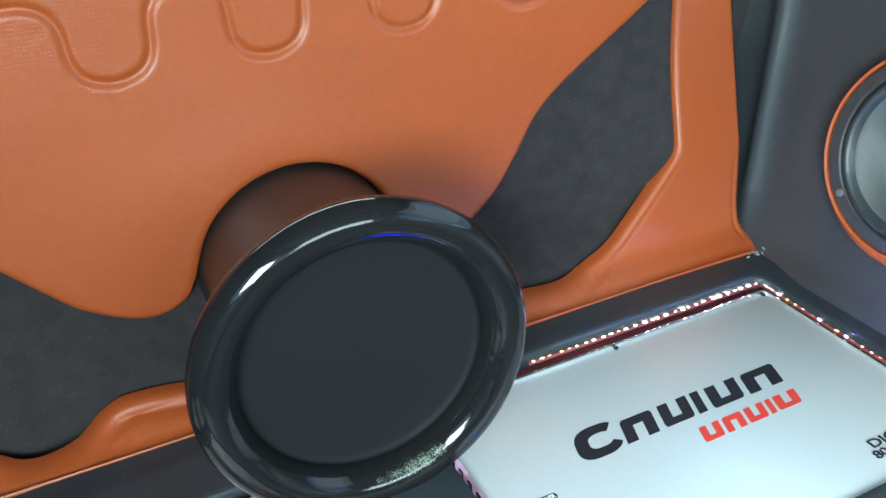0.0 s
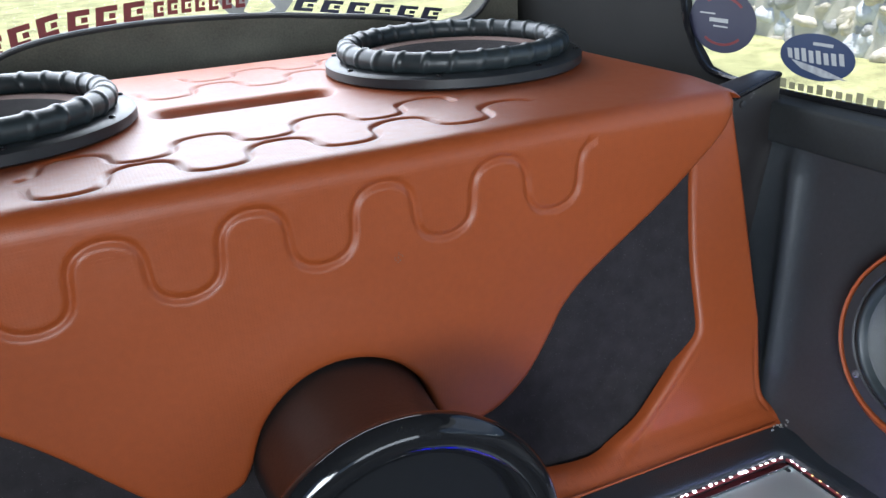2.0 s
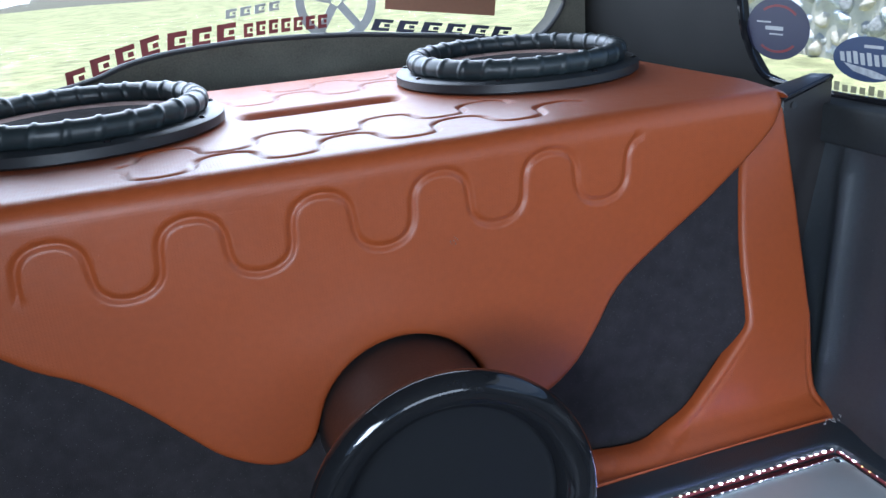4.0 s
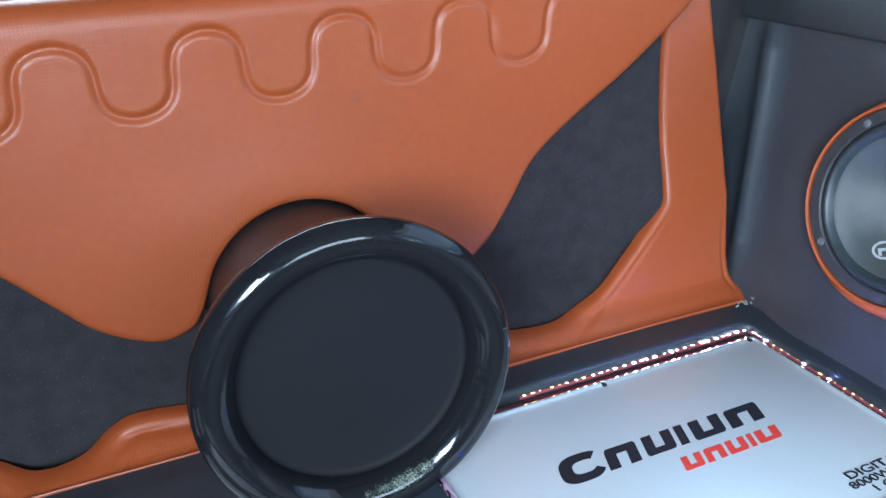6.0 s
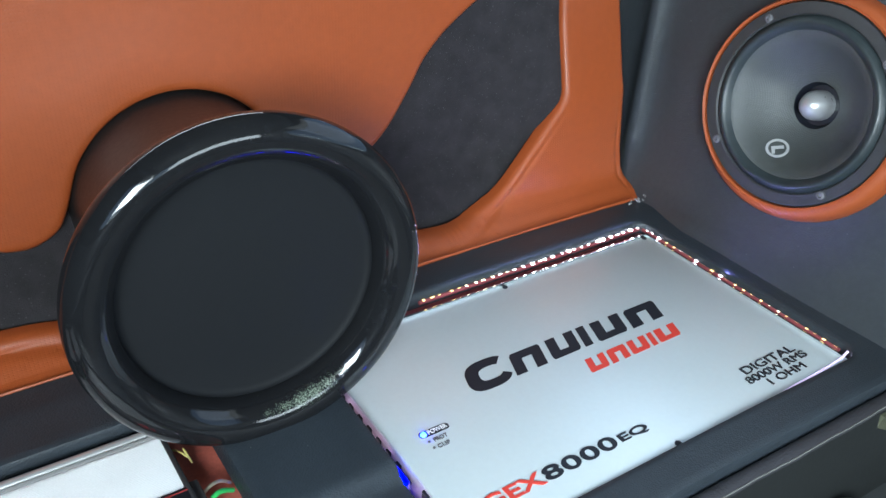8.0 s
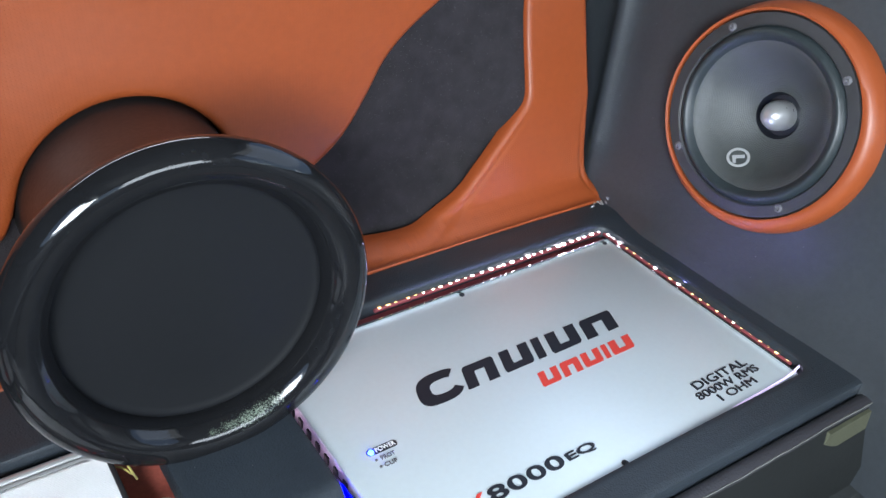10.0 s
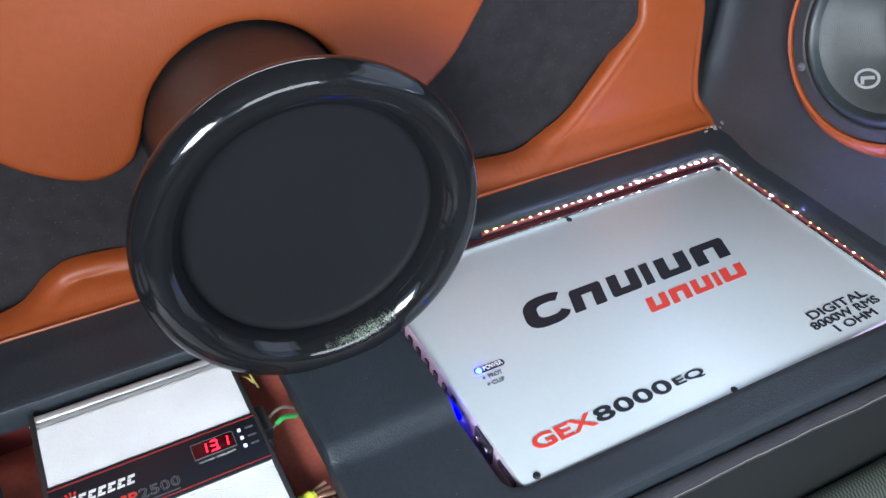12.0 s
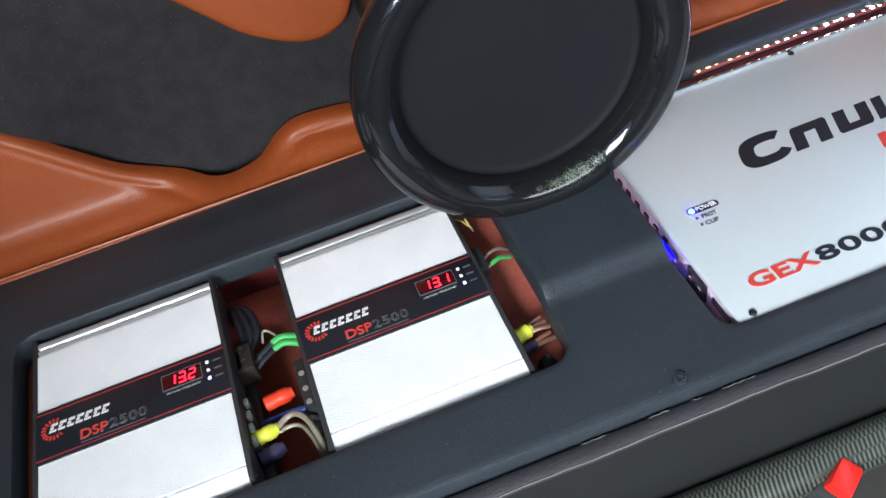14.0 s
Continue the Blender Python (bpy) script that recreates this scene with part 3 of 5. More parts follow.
trim_outline = [(0.035, 0.0), (0.041, 0.02), (0.045, 0.05), (0.045, 0.13), (0.036, 0.25), (0.030, 0.355), (0.095, 0.355), *map(tuple, lip_edge), (0.978, 0.355), (1.036, 0.355), (1.030, 0.25), (1.021, 0.13), (1.021, 0.05), (1.025, 0.02), (1.031, 0.0)]


def trim_place(u, v, d):
    y = trim_depth(v)
    e = np.clip(d / 0.006, 0, 1)
    y = y + np.where(v > 0.003, 0.006 * (1 - np.sqrt(1 - (1 - e) ** 2)), 0)
    g = np.clip((0.12 - v) / 0.06, 0, 1) * (-0.0010 * np.exp(-(((d - 0.0090) / 0.0026) ** 2)) + 0.0005 * np.exp(-(((d - 0.0135) / 0.0025) ** 2)))
    # a soft hollow behind the foot's piping, on the part that lies back
    hollow = np.exp(-(((v - 0.0115) / 0.0025) ** 2))
    flat = np.clip((0.032 - v) / 0.008, 0, 1)
    return np.stack([u, y - g, v - 0.0006 * hollow + 1.3 * g * flat], 1)


dots = bmesh.new()
rng = random.Random(3)
for k in range(13):
    a, r = rng.uniform(0, 6.28), 0.0045 * rng.random() ** 0.5
    bmesh.ops.create_icosphere(dots, subdivisions=1, radius=rng.uniform(0.00035, 0.0006), matrix=Matrix.Translation((0.597 + r * math.cos(a), 0.8914, 0.279 + r * math.sin(a))))
part("scuff", dots, GREY, speaker_box, "cluster of pale worn dots")
flakes = bmesh.new()
for k in range(16):
    block(flakes, -1, 1, -1, 1, -1, 1, m=Matrix.Translation((1.012 + rng.uniform(-0.012, 0.014), 0.8105 + rng.uniform(-0.003, 0.003), 0.0062 + rng.uniform(-0.0012, 0.004))) @ pose(0, 0, 0, rng.uniform(0, 90), 0, rng.uniform(0, 90)) @ Matrix.Diagonal((rng.uniform(0.0006, 0.0018), 0.0007, 0.0004, 1)))
part("scuff", flakes, DECALGREY, speaker_box, "pale scuffs at the trim's corner")
part("foot_trim", sheet(trim_outline, [], 0.006, trim_place, (0, 0.009, 0), rolls=(0.0015, 0.0035, 0.006, 0.0075, 0.009, 0.0105, 0.0125, 0.015)), ORANGE, speaker_box, "orange vinyl foot trim and end posts")
part("foot_piping", sweep([(x, 0.8172 + 0.0004 * math.sin(17 * x), 0.0072 + 0.0003 * math.sin(29 * x)) for x in np.linspace(0.047, 1.012, 60)], 0.0014, 8, 1), ORANGEPLAIN, speaker_box, "thin orange piping along the foot")


# ---------------------------------------------------------------- woofers on the box's top
def woofer(cx, cy):
    w = thing("woofer", "black woofer with ribbed tube rim on the orange box", "woofer", (cx, cy, TOP), "woofers on the box")
    m = Matrix.Translation((cx, cy, TOP))
    R = 0.166
    part("mounting_ring", lathe([(R - 0.030, 0.002), (R - 0.004, 0.0), (R, 0.003), (R, 0.013), (R - 0.004, 0.016), (R - 0.030, 0.016)], m, 72, True), RINGBLACK, w)
    # the ribbed tube: a ring with raised bands wound round it
    bm, n, k = bmesh.new(), 448, 14
    rings = []
    for i in range(n):
        a = 2 * math.pi * i / n
        rib = 0.0018 * min(1, 1.6 * abs(math.cos(14 * a)) ** 26)
        ring = []
        for j in range(k):
            b = 2 * math.pi * j / k
            rr = 0.0122 + rib
            ring.append(bm.verts.new(m @ Vector(((0.1370 + rr * math.cos(b)) * math.cos(a + 0.02 * math.sin(b)), (0.1370 + rr * math.cos(b)) * math.sin(a + 0.02 * math.sin(b)), 0.0272 + rr * math.sin(b)))))
        rings.append(ring)
    for i in range(n):
        for j in range(k):
            bm.faces.new((rings[i][j], rings[(i + 1) % n][j], rings[(i + 1) % n][(j + 1) % k], rings[i][(j + 1) % k]))
    part("ribbed_tube", bm, RUBBER, w, "ribbed black flexible tube bent to a ring")
    # brown band between the ribbed tube and the black cone
    part("surround", lathe([(0.137, 0.012), (0.128, 0.0175), (0.118, 0.0180), (0.108, 0.0150)], m, 64), SURROUNDBROWN, w, "brown rolled surround")
    part("cone", lathe([(0.108, 0.0152), (0.100, 0.0125), (0.06, -0.012), (0.055, -0.012), (0.03, 0.000), (0, 0.005)], m, 64), BLACKCLOTH, w)
    for i in range(8):
        a = 2 * math.pi * (i + 0.3) / 8
        c = m @ Matrix.Translation((0.1585 * math.cos(a), 0.1585 * math.sin(a), 0.0158))
        part("bolt", lathe([(0.0035, 0), (0.0035, 0.0015), (0.0022, 0.0026), (0, 0.0026)], c, 12), GLOSSBLACK, w)
    return w


woofer(0.824, 1.236)
woofer(0.256, 1.201)

# ---------------------------------------------------------------- port
axis_from, lip_at = Vector((0.524, 0.90, 0.114)), Vector((0.5145, 0.691, 0.1250))
port = thing("bass_port", "flared glossy black bass port tube standing out of the orange box", "bass port", axis_from)
d = (lip_at - axis_from).normalized()
pm = Matrix.Translation(lip_at) @ d.to_track_quat("Z", "Y").to_matrix().to_4x4()
lip_r, roll_r = 0.1218, 0.0145
tube = [(0.0915, -0.222), (0.0895, -0.20), (0.0868, -0.165), (0.0855, -0.12), (0.0865, -0.08), (0.0895, -0.05), (0.0955, -0.028), (0.1000, -0.017)]
prof = [(0.0985, -0.0190)] + [(lip_r - roll_r + roll_r * math.cos(a), roll_r * math.sin(a)) for a in np.linspace(radians(-75), radians(90), 22)]
prof += [(0.1073 - 0.0178 * math.sin(t), 0.0145 - 0.0220 * (1 - math.cos(t))) for t in np.linspace(0.10, math.pi / 2, 22)]
# a shallow, evenly dark dish closes the mouth in place of an open bore
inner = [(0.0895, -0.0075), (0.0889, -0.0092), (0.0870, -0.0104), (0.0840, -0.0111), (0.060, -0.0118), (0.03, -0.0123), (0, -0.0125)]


def bent(bm):
    """The tube's back end sits a little lower than its mouth."""
    for v in bm.verts:
        t = min(max((-v.co.z - 0.03) / 0.17, 0), 1)
        t = t * t * (3 - 2 * t)
        v.co = pm @ v.co + t * Vector((0.008, 0, -0.016))
    return bm


part("tube", bent(lathe(tube, Matrix.Identity(4), 128)), TUBEBLACK, port, "satin black tube")
# scuffed arc of the lip where the greenish glint is painted
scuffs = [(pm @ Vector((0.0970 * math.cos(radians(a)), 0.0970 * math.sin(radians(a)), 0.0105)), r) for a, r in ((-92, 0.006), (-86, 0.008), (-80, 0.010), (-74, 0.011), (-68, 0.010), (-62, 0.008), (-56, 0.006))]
part("rolled_lip", bent(lathe(prof, Matrix.Identity(4), 160)), scuffed_glint_material(scuffs), port, "glossy black rolled lip")
part("mouth_dish", bent(lathe(inner, Matrix.Identity(4), 128)), DISHBLACK, port, "shallow dull black dish closing the port's mouth")

# ---------------------------------------------------------------- panel round the amplifiers
BOARD = 0.004
# the large cut-out's front edge runs askew, like the panel's own
hole_big = [(x, y - 0.006 * max(x - 0.575, 0) / 0.4 * max(0.775 - y, 0) / 0.25) for x, y in rounded_rect(0.573, 0.986, 0.522, 0.777, 0.012)]
hole_small = rounded_rect(0.096, 0.4755, 0.5445, 0.7455, 0.018)
pad_line = 0.5975


def board_place(u, v, d):
    z = np.full(len(u), BOARD)
    e = np.clip(d / 0.0042, 0, 1)
    z -= 0.0048 * (1 - np.sqrt(1 - (1 - e) ** 2))
    # the raised saddle under the port, and the padded bead along the back
    pad = 1 / (1 + np.exp(-(v - pad_line) / 0.0015)) * ((u > 0.473) & (u < 0.574))
    z += 0.009 * pad
    z += 0.0012 * np.exp(-(((v - 0.790) / 0.014) ** 2))
    z += 0.0012 * np.sin(u * 13) * np.sin(v * 19 + 1)
    return np.stack([u, v, z], 1)


amp_panel = thing("amplifier_panel", "black vinyl-covered panel with cut-outs round the amplifiers", "panel", (MID, 0.65, BOARD))
front_y = lambda x: 0.4935 - 0.003 * x - 0.0125 * x * x  # the panel's front edge bows a little
part("panel_skin", sheet([(x, front_y(x)) for x in np.linspace(0.02, 1.06, 30)] + [(1.06, 0.835), (0.02, 0.835)], [hole_big, hole_small], 0.006, board_place, (0, 0, -0.016)), BLACKVINYL, amp_panel)
skew = Matrix.Translation((0, 0.4930, 0)) @ pose(0, 0, 0, 0, 0, -1.345)


def along_edge(profile, xs, ragged=0.0):
    """A strip of the given section (forward of the panel's edge, height) that follows the edge."""
    bm = bmesh.new()
    rows = []
    for x in xs:
        stray = ragged * (math.sin(31 * x) + 0.7 * math.sin(83 * x + 1) + 0.4 * math.sin(211 * x))
        rows.append([bm.verts.new((x, front_y(x) - f - (stray if f > 0.012 else 0), z)) for f, z in profile])
    for a, b in zip(rows, rows[1:]):
        for k in range(len(profile) - 1):
            bm.faces.new((a[k], a[k + 1], b[k + 1], b[k]))
    return bm


run = np.linspace(0.0, 1.08, 120)
part("front_strip", along_edge([(-0.004, -0.0125), (0.0008, -0.0125), (0.0020, -0.0062), (0.0034, -0.0046), (0.0080, -0.0040), (0.0128, -0.0046), (0.0138, -0.0054), (0.0140, -0.0100)], run, 0.0004), STRIPVINYL, amp_panel, "narrow grained strip below the panel's edge")
part("raw_edge", along_edge([(0.0137, -0.0050), (0.0143, -0.0047), (0.0148, -0.0052), (0.0148, -0.0060), (0.0139, -0.0064)], run, 0.0004), GREYCLOTH, amp_panel, "frayed pale edge of the vinyl")
# its darker colour stands for the shade that the seats cast here
part("lower_face", along_edge([(0.0100, -0.0105), (0.0134, -0.0105), (0.0140, -0.0120), (0.0230, -0.036), (0.0330, -0.060), (0.0330, -0.085)], run), LOWERFACE, amp_panel, "smooth lower face darkened for shade")
for x0, x1 in ((0.452, 0.468), (0.497, 0.512), (0.528, 0.534), (0.549, 0.572)):
    part("loose_thread", sweep([(x, front_y(x) - 0.0030 - 0.0004 * math.sin(900 * x), -0.0046 + 0.0003 * math.sin(1300 * x)) for x in np.linspace(x0, x1, 9)], 0.00035, 5, 1), GREYCLOTH, amp_panel, "pale thread in the seam")
for sx, sy in ((0.526, 0.498),):
    part("screw", lathe([(0.0048, 0.0), (0.0045, 0.001), (0.002, 0.0013), (0.0018, 0.0006), (0, 0.0006)], Matrix.Translation((sx, sy, BOARD + 0.0002)), 16), BLACKVINYL, amp_panel)

# carbon-patterned trim below, and the dark space before it
trim = thing("carbon_trim", "carbon-patterned trim strip below the black panel", "trim strip", (0.55, 0.44, -0.06), kind="structure")
part("strip", box(0.0, 0.90, -0.054, -0.024, -0.078, -0.048, bevel=0.0140, segments=6, m=skew), CARBON, trim)
part("backing", box(0.0, 1.10, -0.034, -0.008, -0.12, -0.080, m=skew), DARKTRIM, trim)

base = thing("base_board", "dark red painted board under the amplifiers", "board", (MID, 0.65, -0.07))
part("board", box(0.03, 1.05, 0.50, 0.80, -0.082, -0.07, bevel=0.002), MAROON, base)
part("back_rail", box(0.03, 1.05, 0.776, 0.80, -0.07, -0.014, bevel=0.002), DARKRED, base)
part("back_ledge", box(0.590, 0.9845, 0.7640, 0.7765, -0.034, -0.0085, bevel=0.0015), WINEBOARD, base, "wine-red ledge behind the large amplifier")
part("side_rail", box(0.99, 1.02, 0.50, 0.776, -0.07, -0.014, bevel=0.002), DARKRED, base)
part("side_rail", box(0.060, 0.0975, 0.506, 0.775, -0.07, -0.020, bevel=0.002), MAROON, base)
part("front_board", box(0.03, 1.05, 0.490, 0.505, -0.07, -0.014, bevel=0.002), MAROON, base)


# ---------------------------------------------------------------- large amplifier
def large_amplifier():
    x0, x1, y0, y1 = 0.584, 0.9765, 0.502, 0.7600
    a = thing("large_amplifier", "large silver amplifier with black and red print, power lamp lit", "amplifier", ((x0 + x1) / 2, (y0 + y1) / 2, -0.07))
    # the violet in this silver stands for the pink light on the side
    sharp(part("case", box(x0 + 0.001, x1 - 0.001, y0 + 0.001, y1 - 0.001, -0.066, -0.003, bevel=0.002), PURPLE, a, "silver side walls"))
    sharp(part("top_plate", box(x0, x1, y0, y1, -0.003, 0.0, bevel=0.0012), SILVER, a, "satin silver top plate"))
    for sx, sy in ((0.782, 0.7528), (0.9671, 0.7535), (0.769, 0.5207), (0.596, 0.5250), (0.596, 0.7530)):
        part("screw", lathe([(0.0027, -0.001), (0.0027, 0.0009), (0.0021, 0.0015), (0.001, 0.0016), (0.0008, 0.0008), (0, 0.0008)], Matrix.Translation((sx, sy, 0.0)), 14), INK, a)
    # polished sloping edges that mirror the light strips
    for name, corner in (("polished back edge", lambda t: ((x0 + 0.004 + t * (x1 - x0 - 0.008), y1 - 0.0043), (x0 + 0.004 + t * (x1 - x0 - 0.004), y1 + 0.0002))), ("polished side edge", lambda t: ((x1 - 0.0043, y0 + 0.004 + t * (y1 - y0 - 0.008)), (x1 + 0.0002, y0 + 0.004 + t * (y1 - y0 - 0.004))))):
        bm = bmesh.new()
        ends = []
        for t in (0, 1):
            (xa, ya), (xb, yb) = corner(t)
            ends.append([bm.verts.new(q) for q in ((xa, ya, 0.0021), (xb, yb, 0.0001), (xb, yb, -0.0024), (xa, ya, -0.0024))])
        for k in range(4):
            bm.faces.new((ends[0][k], ends[0][(k + 1) % 4], ends[1][(k + 1) % 4], ends[1][k]))
        for e in ends:
            bm.faces.new(e)
        part("edge_trim", bm, CHROME, a, name, smooth=False)
    # vents, sockets and controls down the left wall
    for k in range(9):
        yy = 0.735 - 0.0145 * k
        part("vent", box(x0 - 0.0006, x0 + 0.002, yy - 0.0032, yy + 0.0032, -0.018, -0.0095, bevel=0.0008), INK, a)
    part("socket", box(x0 - 0.001, x0 + 0.002, 0.562, 0.586, -0.024, -0.006, bevel=0.001), INK, a)
    for yy in (0.568, 0.579):
        part("socket_screw", lathe([(0.003, 0), (0.003, 0.002), (0, 0.0022)], Matrix.Translation((x0 - 0.001, yy, -0.013)) @ pose(0, 0, 0, 0, -90, 0), 12), CHROME, a)
    part("side_print", box(x0 - 0.0004, x0 + 0.001, 0.532, 0.554, -0.014, -0.009), INK, a)
    part("side_lamp", box(x0 - 0.0076, x0 - 0.0040, 0.6000, 0.6200, -0.0125, -0.0095, bevel=0.0004), LEDSPOT, a, "lit blue lamp beside the side wall")
    # unseen shield, added to keep the blue light off the side wall
    part("added_lamp_shield", box(x0 - 0.0036, x0 - 0.0028, 0.5960, 0.6240, -0.0145, -0.0060, bevel=0.0002), INK, a, "added black shield that keeps the lamp's light off the side wall")
    part("lamp_bracket", box(x0 - 0.0075, x0 + 0.001, 0.6040, 0.6056, -0.0150, -0.0128), MATTBLACK, a)
    # the maker's mark as plain slanted blocks
    z = (0.0002, 0.0005)
    part("mark_block", flat_shape([swoosh(0.667, 0.709, 0.6420, 0.6755, 0.30)], *z), INK, a, "black swoosh of the maker's mark")
    for lx0, lx1, ly0, ly1, side in ((0.7125, 0.745, 0.6440, 0.6690, 0), (0.7520, 0.783, 0.6445, 0.6690, 1), (0.7875, 0.7965, 0.6445, 0.6690, 0), (0.8030, 0.8370, 0.6435, 0.6680, 1), (0.8430, 0.8810, 0.6430, 0.6670, 0)):
        part("mark_block", flat_shape([notched(lx0, lx1, ly0, ly1, 0.36, side)], *z), INK, a, "black block of the maker's mark")
    for lx0, w, side in ((0.7685, 0.0205, 1), (0.7925, 0.0205, 0), (0.8165, 0.0205, 1), (0.8405, 0.0055, 0), (0.8495, 0.0250, 1)):
        part("mark_block", flat_shape([notched(lx0, lx0 + w, 0.6155, 0.6315, 0.36, side)], *z), RED, a, "red block of the maker's mark")
    up = lambda x, y, r=0: Matrix.Translation((x, y, 0.0005)) @ pose(0, 0, 0, 0, 0, r)
    lettering("model_letters", "GEX", 0.0125, 0.052, up(0.608, 0.5415), RED, a, "red model letters", bold=0.022)
    for k, digit in enumerate("8000"):
        lettering("model_digit", digit, 0.0125, 0.0160, up(0.661 + 0.0177 * k, 0.5415), INK, a, bold=0.022)
    lettering("model_ending", "EQ", 0.0085, 0.027, up(0.734, 0.5420), INK, a, heavy=0.0005)
    lettering("print_line", "DIGITAL", 0.0085, 0.065, up(0.880, 0.5475), INK, a, heavy=0.00016)
    lettering("print_line", "8000W RMS", 0.0078, 0.076, up(0.873, 0.5375), INK, a, heavy=0.00016)
    lettering("print_line", "1 OHM", 0.0078, 0.045, up(0.889, 0.5275), INK, a, heavy=0.00016)
    part("lamp_field", flat_shape([rounded_rect(0.606, 0.632, 0.6225, 0.6290, 0.003)], *z), INK, a)
    lettering("lamp_print", "POWER", 0.0040, 0.0165, Matrix.Translation((0.6135, 0.6238, 0.0008)), WHITE, a)
    lettering("lamp_print", "PROT", 0.0038, 0.0118, up(0.6135, 0.6155), GREY, a)
    lettering("lamp_print", "CLIP", 0.0038, 0.0108, up(0.6125, 0.6085), GREY, a)
    part("power_lamp", lathe([(0.0025, 0), (0.002, 0.0014), (0, 0.0019)], Matrix.Translation((0.6095, 0.6255, 0.0005)), 16), LEDBLUE, a, "lit blue power lamp")
    for ly in (0.6175, 0.6105):
        part("lamp", lathe([(0.0012, 0), (0.0010, 0.0007), (0, 0.0009)], Matrix.Translation((0.6095, ly, 0.0003)), 12), GREY, a)
    return a


large_amplifier()


# ---------------------------------------------------------------- small amplifiers
SEGMENTS = {"1": "bc", "3": "abgcd", "2": "abged"}


def small_amplifier(reading, terminals=4):
    """Built with its left back corner at the origin; 0.148 wide, 0.196 deep."""
    W, D = 0.151, 0.200
    a = thing("small_amplifier", "ribbed aluminium amplifier with a black band and a red voltage display", "amplifier", (0, 0, 0), "ribbed amplifiers")
    # ribbed extrusion: its section runs across the depth
    bm, n = bmesh.new(), 104
    sec = [(-0.0150, -0.055), (-0.0150, -0.004), (-0.0155, -0.0010), (-0.0165, -0.0006), (-0.0170, -0.0022), (-0.0178, -0.0022)]
    for k in range(n):
        y = -0.018 - (D - 0.033) * k / n
        if -0.123 < y < -0.074:
            continue
        s = (D - 0.033) / n
        sec += [(y, 0.0), (y - 0.62 * s, 0.0), (y - 0.62 * s, -0.0012), (y - s, -0.0012)]
    sec += [(-D + 0.015, -0.0005), (-D + 0.0145, -0.0022), (-D + 0.0135, -0.0022), (-D + 0.013, 0.0), (-D + 0.004, -0.001), (-D, -0.006), (-D, -0.055)]
    ends = [[bm.verts.new((x, y, z)) for y, z in sec] for x in (0.004, W - 0.004)]
    for k in range(len(sec) - 1):
        bm.faces.new((ends[0][k], ends[0][k + 1], ends[1][k + 1], ends[1][k]))
    part("heatsink", bm, ALU, a, "finely ribbed bare aluminium body", smooth=False)
    rail = bmesh.new()
    arc = [(0.0, -0.055), (0.0, -0.008)] + [(-0.0050 + 0.0050 * math.cos(t), -0.0065 + 0.0062 * math.sin(t)) for t in np.linspace(0.1, 2.4, 12)] + [(-0.0092, -0.0040), (-0.0098, -0.0036), (-0.0106, -0.0012), (-0.0120, -0.0004), (-0.0140, -0.0012), (-0.0150, -0.0040)]
    ends = [[rail.verts.new((x, y, z)) for y, z in arc] for x in (0.004, W - 0.004)]
    for k in range(len(arc) - 1):
        rail.faces.new((ends[0][k], ends[0][k + 1], ends[1][k + 1], ends[1][k]))
    part("back_rail", rail, SATIN, a, "smooth rounded metal rail")
    part("base_plate", box(0.004, W - 0.004, -D + 0.002, -0.002, -0.057, -0.054), MATTBLACK, a)
    for x in (0, W - 0.004):
        cap = part("end_cap", box(x, x + 0.004, -D, 0, -0.056, 0.001, bevel=0.0012), MATTBLACK, a)
        for cy in (-0.006, -D + 0.006):
            part("cap_screw", lathe([(0.0025, 0), (0.0025, 0.001), (0, 0.0014)], Matrix.Translation((x + (0 if x == 0 else 0.004), cy, -0.006)) @ pose(0, 0, 0, 0, -90 if x == 0 else 90, 0), 12), CHROME, cap)
    part("label_band", box(0.003, W - 0.003, -0.1225, -0.0755, -0.001, 0.0012, bevel=0.0004), INK, a, "black label band")
    for y in (-0.0785, -0.1195):
        part("pinstripe", box(0.003, W - 0.003, y - 0.0005, y + 0.0005, 0.0012, 0.0015), DULLRED, a)
    # maker's mark: a fan of red rays and a row of white bars
    rays = []
    for k in range(13):
        t = radians(70 + 20 * k)
        c, s = math.cos(t), math.sin(t)
        rays.append([(0.0165 + 0.006 * c - 0.0006 * s, -0.0955 + 0.006 * s + 0.0006 * c), (0.0165 + 0.006 * c + 0.0006 * s, -0.0955 + 0.006 * s - 0.0006 * c), (0.0165 + 0.0095 * c + 0.0009 * s, -0.0955 + 0.0095 * s - 0.0009 * c), (0.0165 + 0.0095 * c - 0.0009 * s, -0.0955 + 0.0095 * s + 0.0009 * c)])
    part("mark_rays", flat_shape(rays, 0.0012, 0.0015), RED, a)
    for k in range(7):
        x = 0.0130 + 0.0065 * k
        for bar in (slanted(x, x + 0.0050, -0.0980, -0.0962, 0.3), slanted(x + 0.0007, x + 0.0031, -0.0955, -0.0935, 0.3), slanted(x + 0.0014, x + 0.0062, -0.0928, -0.0905, 0.3)):
            part("mark_bar", flat_shape([bar], 0.0012, 0.0016), WHITE, a, "white bar of the maker's mark")
    low = lambda x, y: Matrix.Translation((x, y, 0.0014))
    lettering("model_letters", "DSP", 0.0085, 0.0205, low(0.0360, -0.1140), RED, a, bold=0.018)
    lettering("model_letters", "DSP", 0.0093, 0.0213, low(0.0356, -0.1144), GREY, a, outline=0.0004)
    for k, digit in enumerate("2500"):
        lettering("model_digit", digit, 0.0085, 0.0062, low(0.0575 + 0.0072 * k, -0.1138), GREY, a, outline=0.0004)
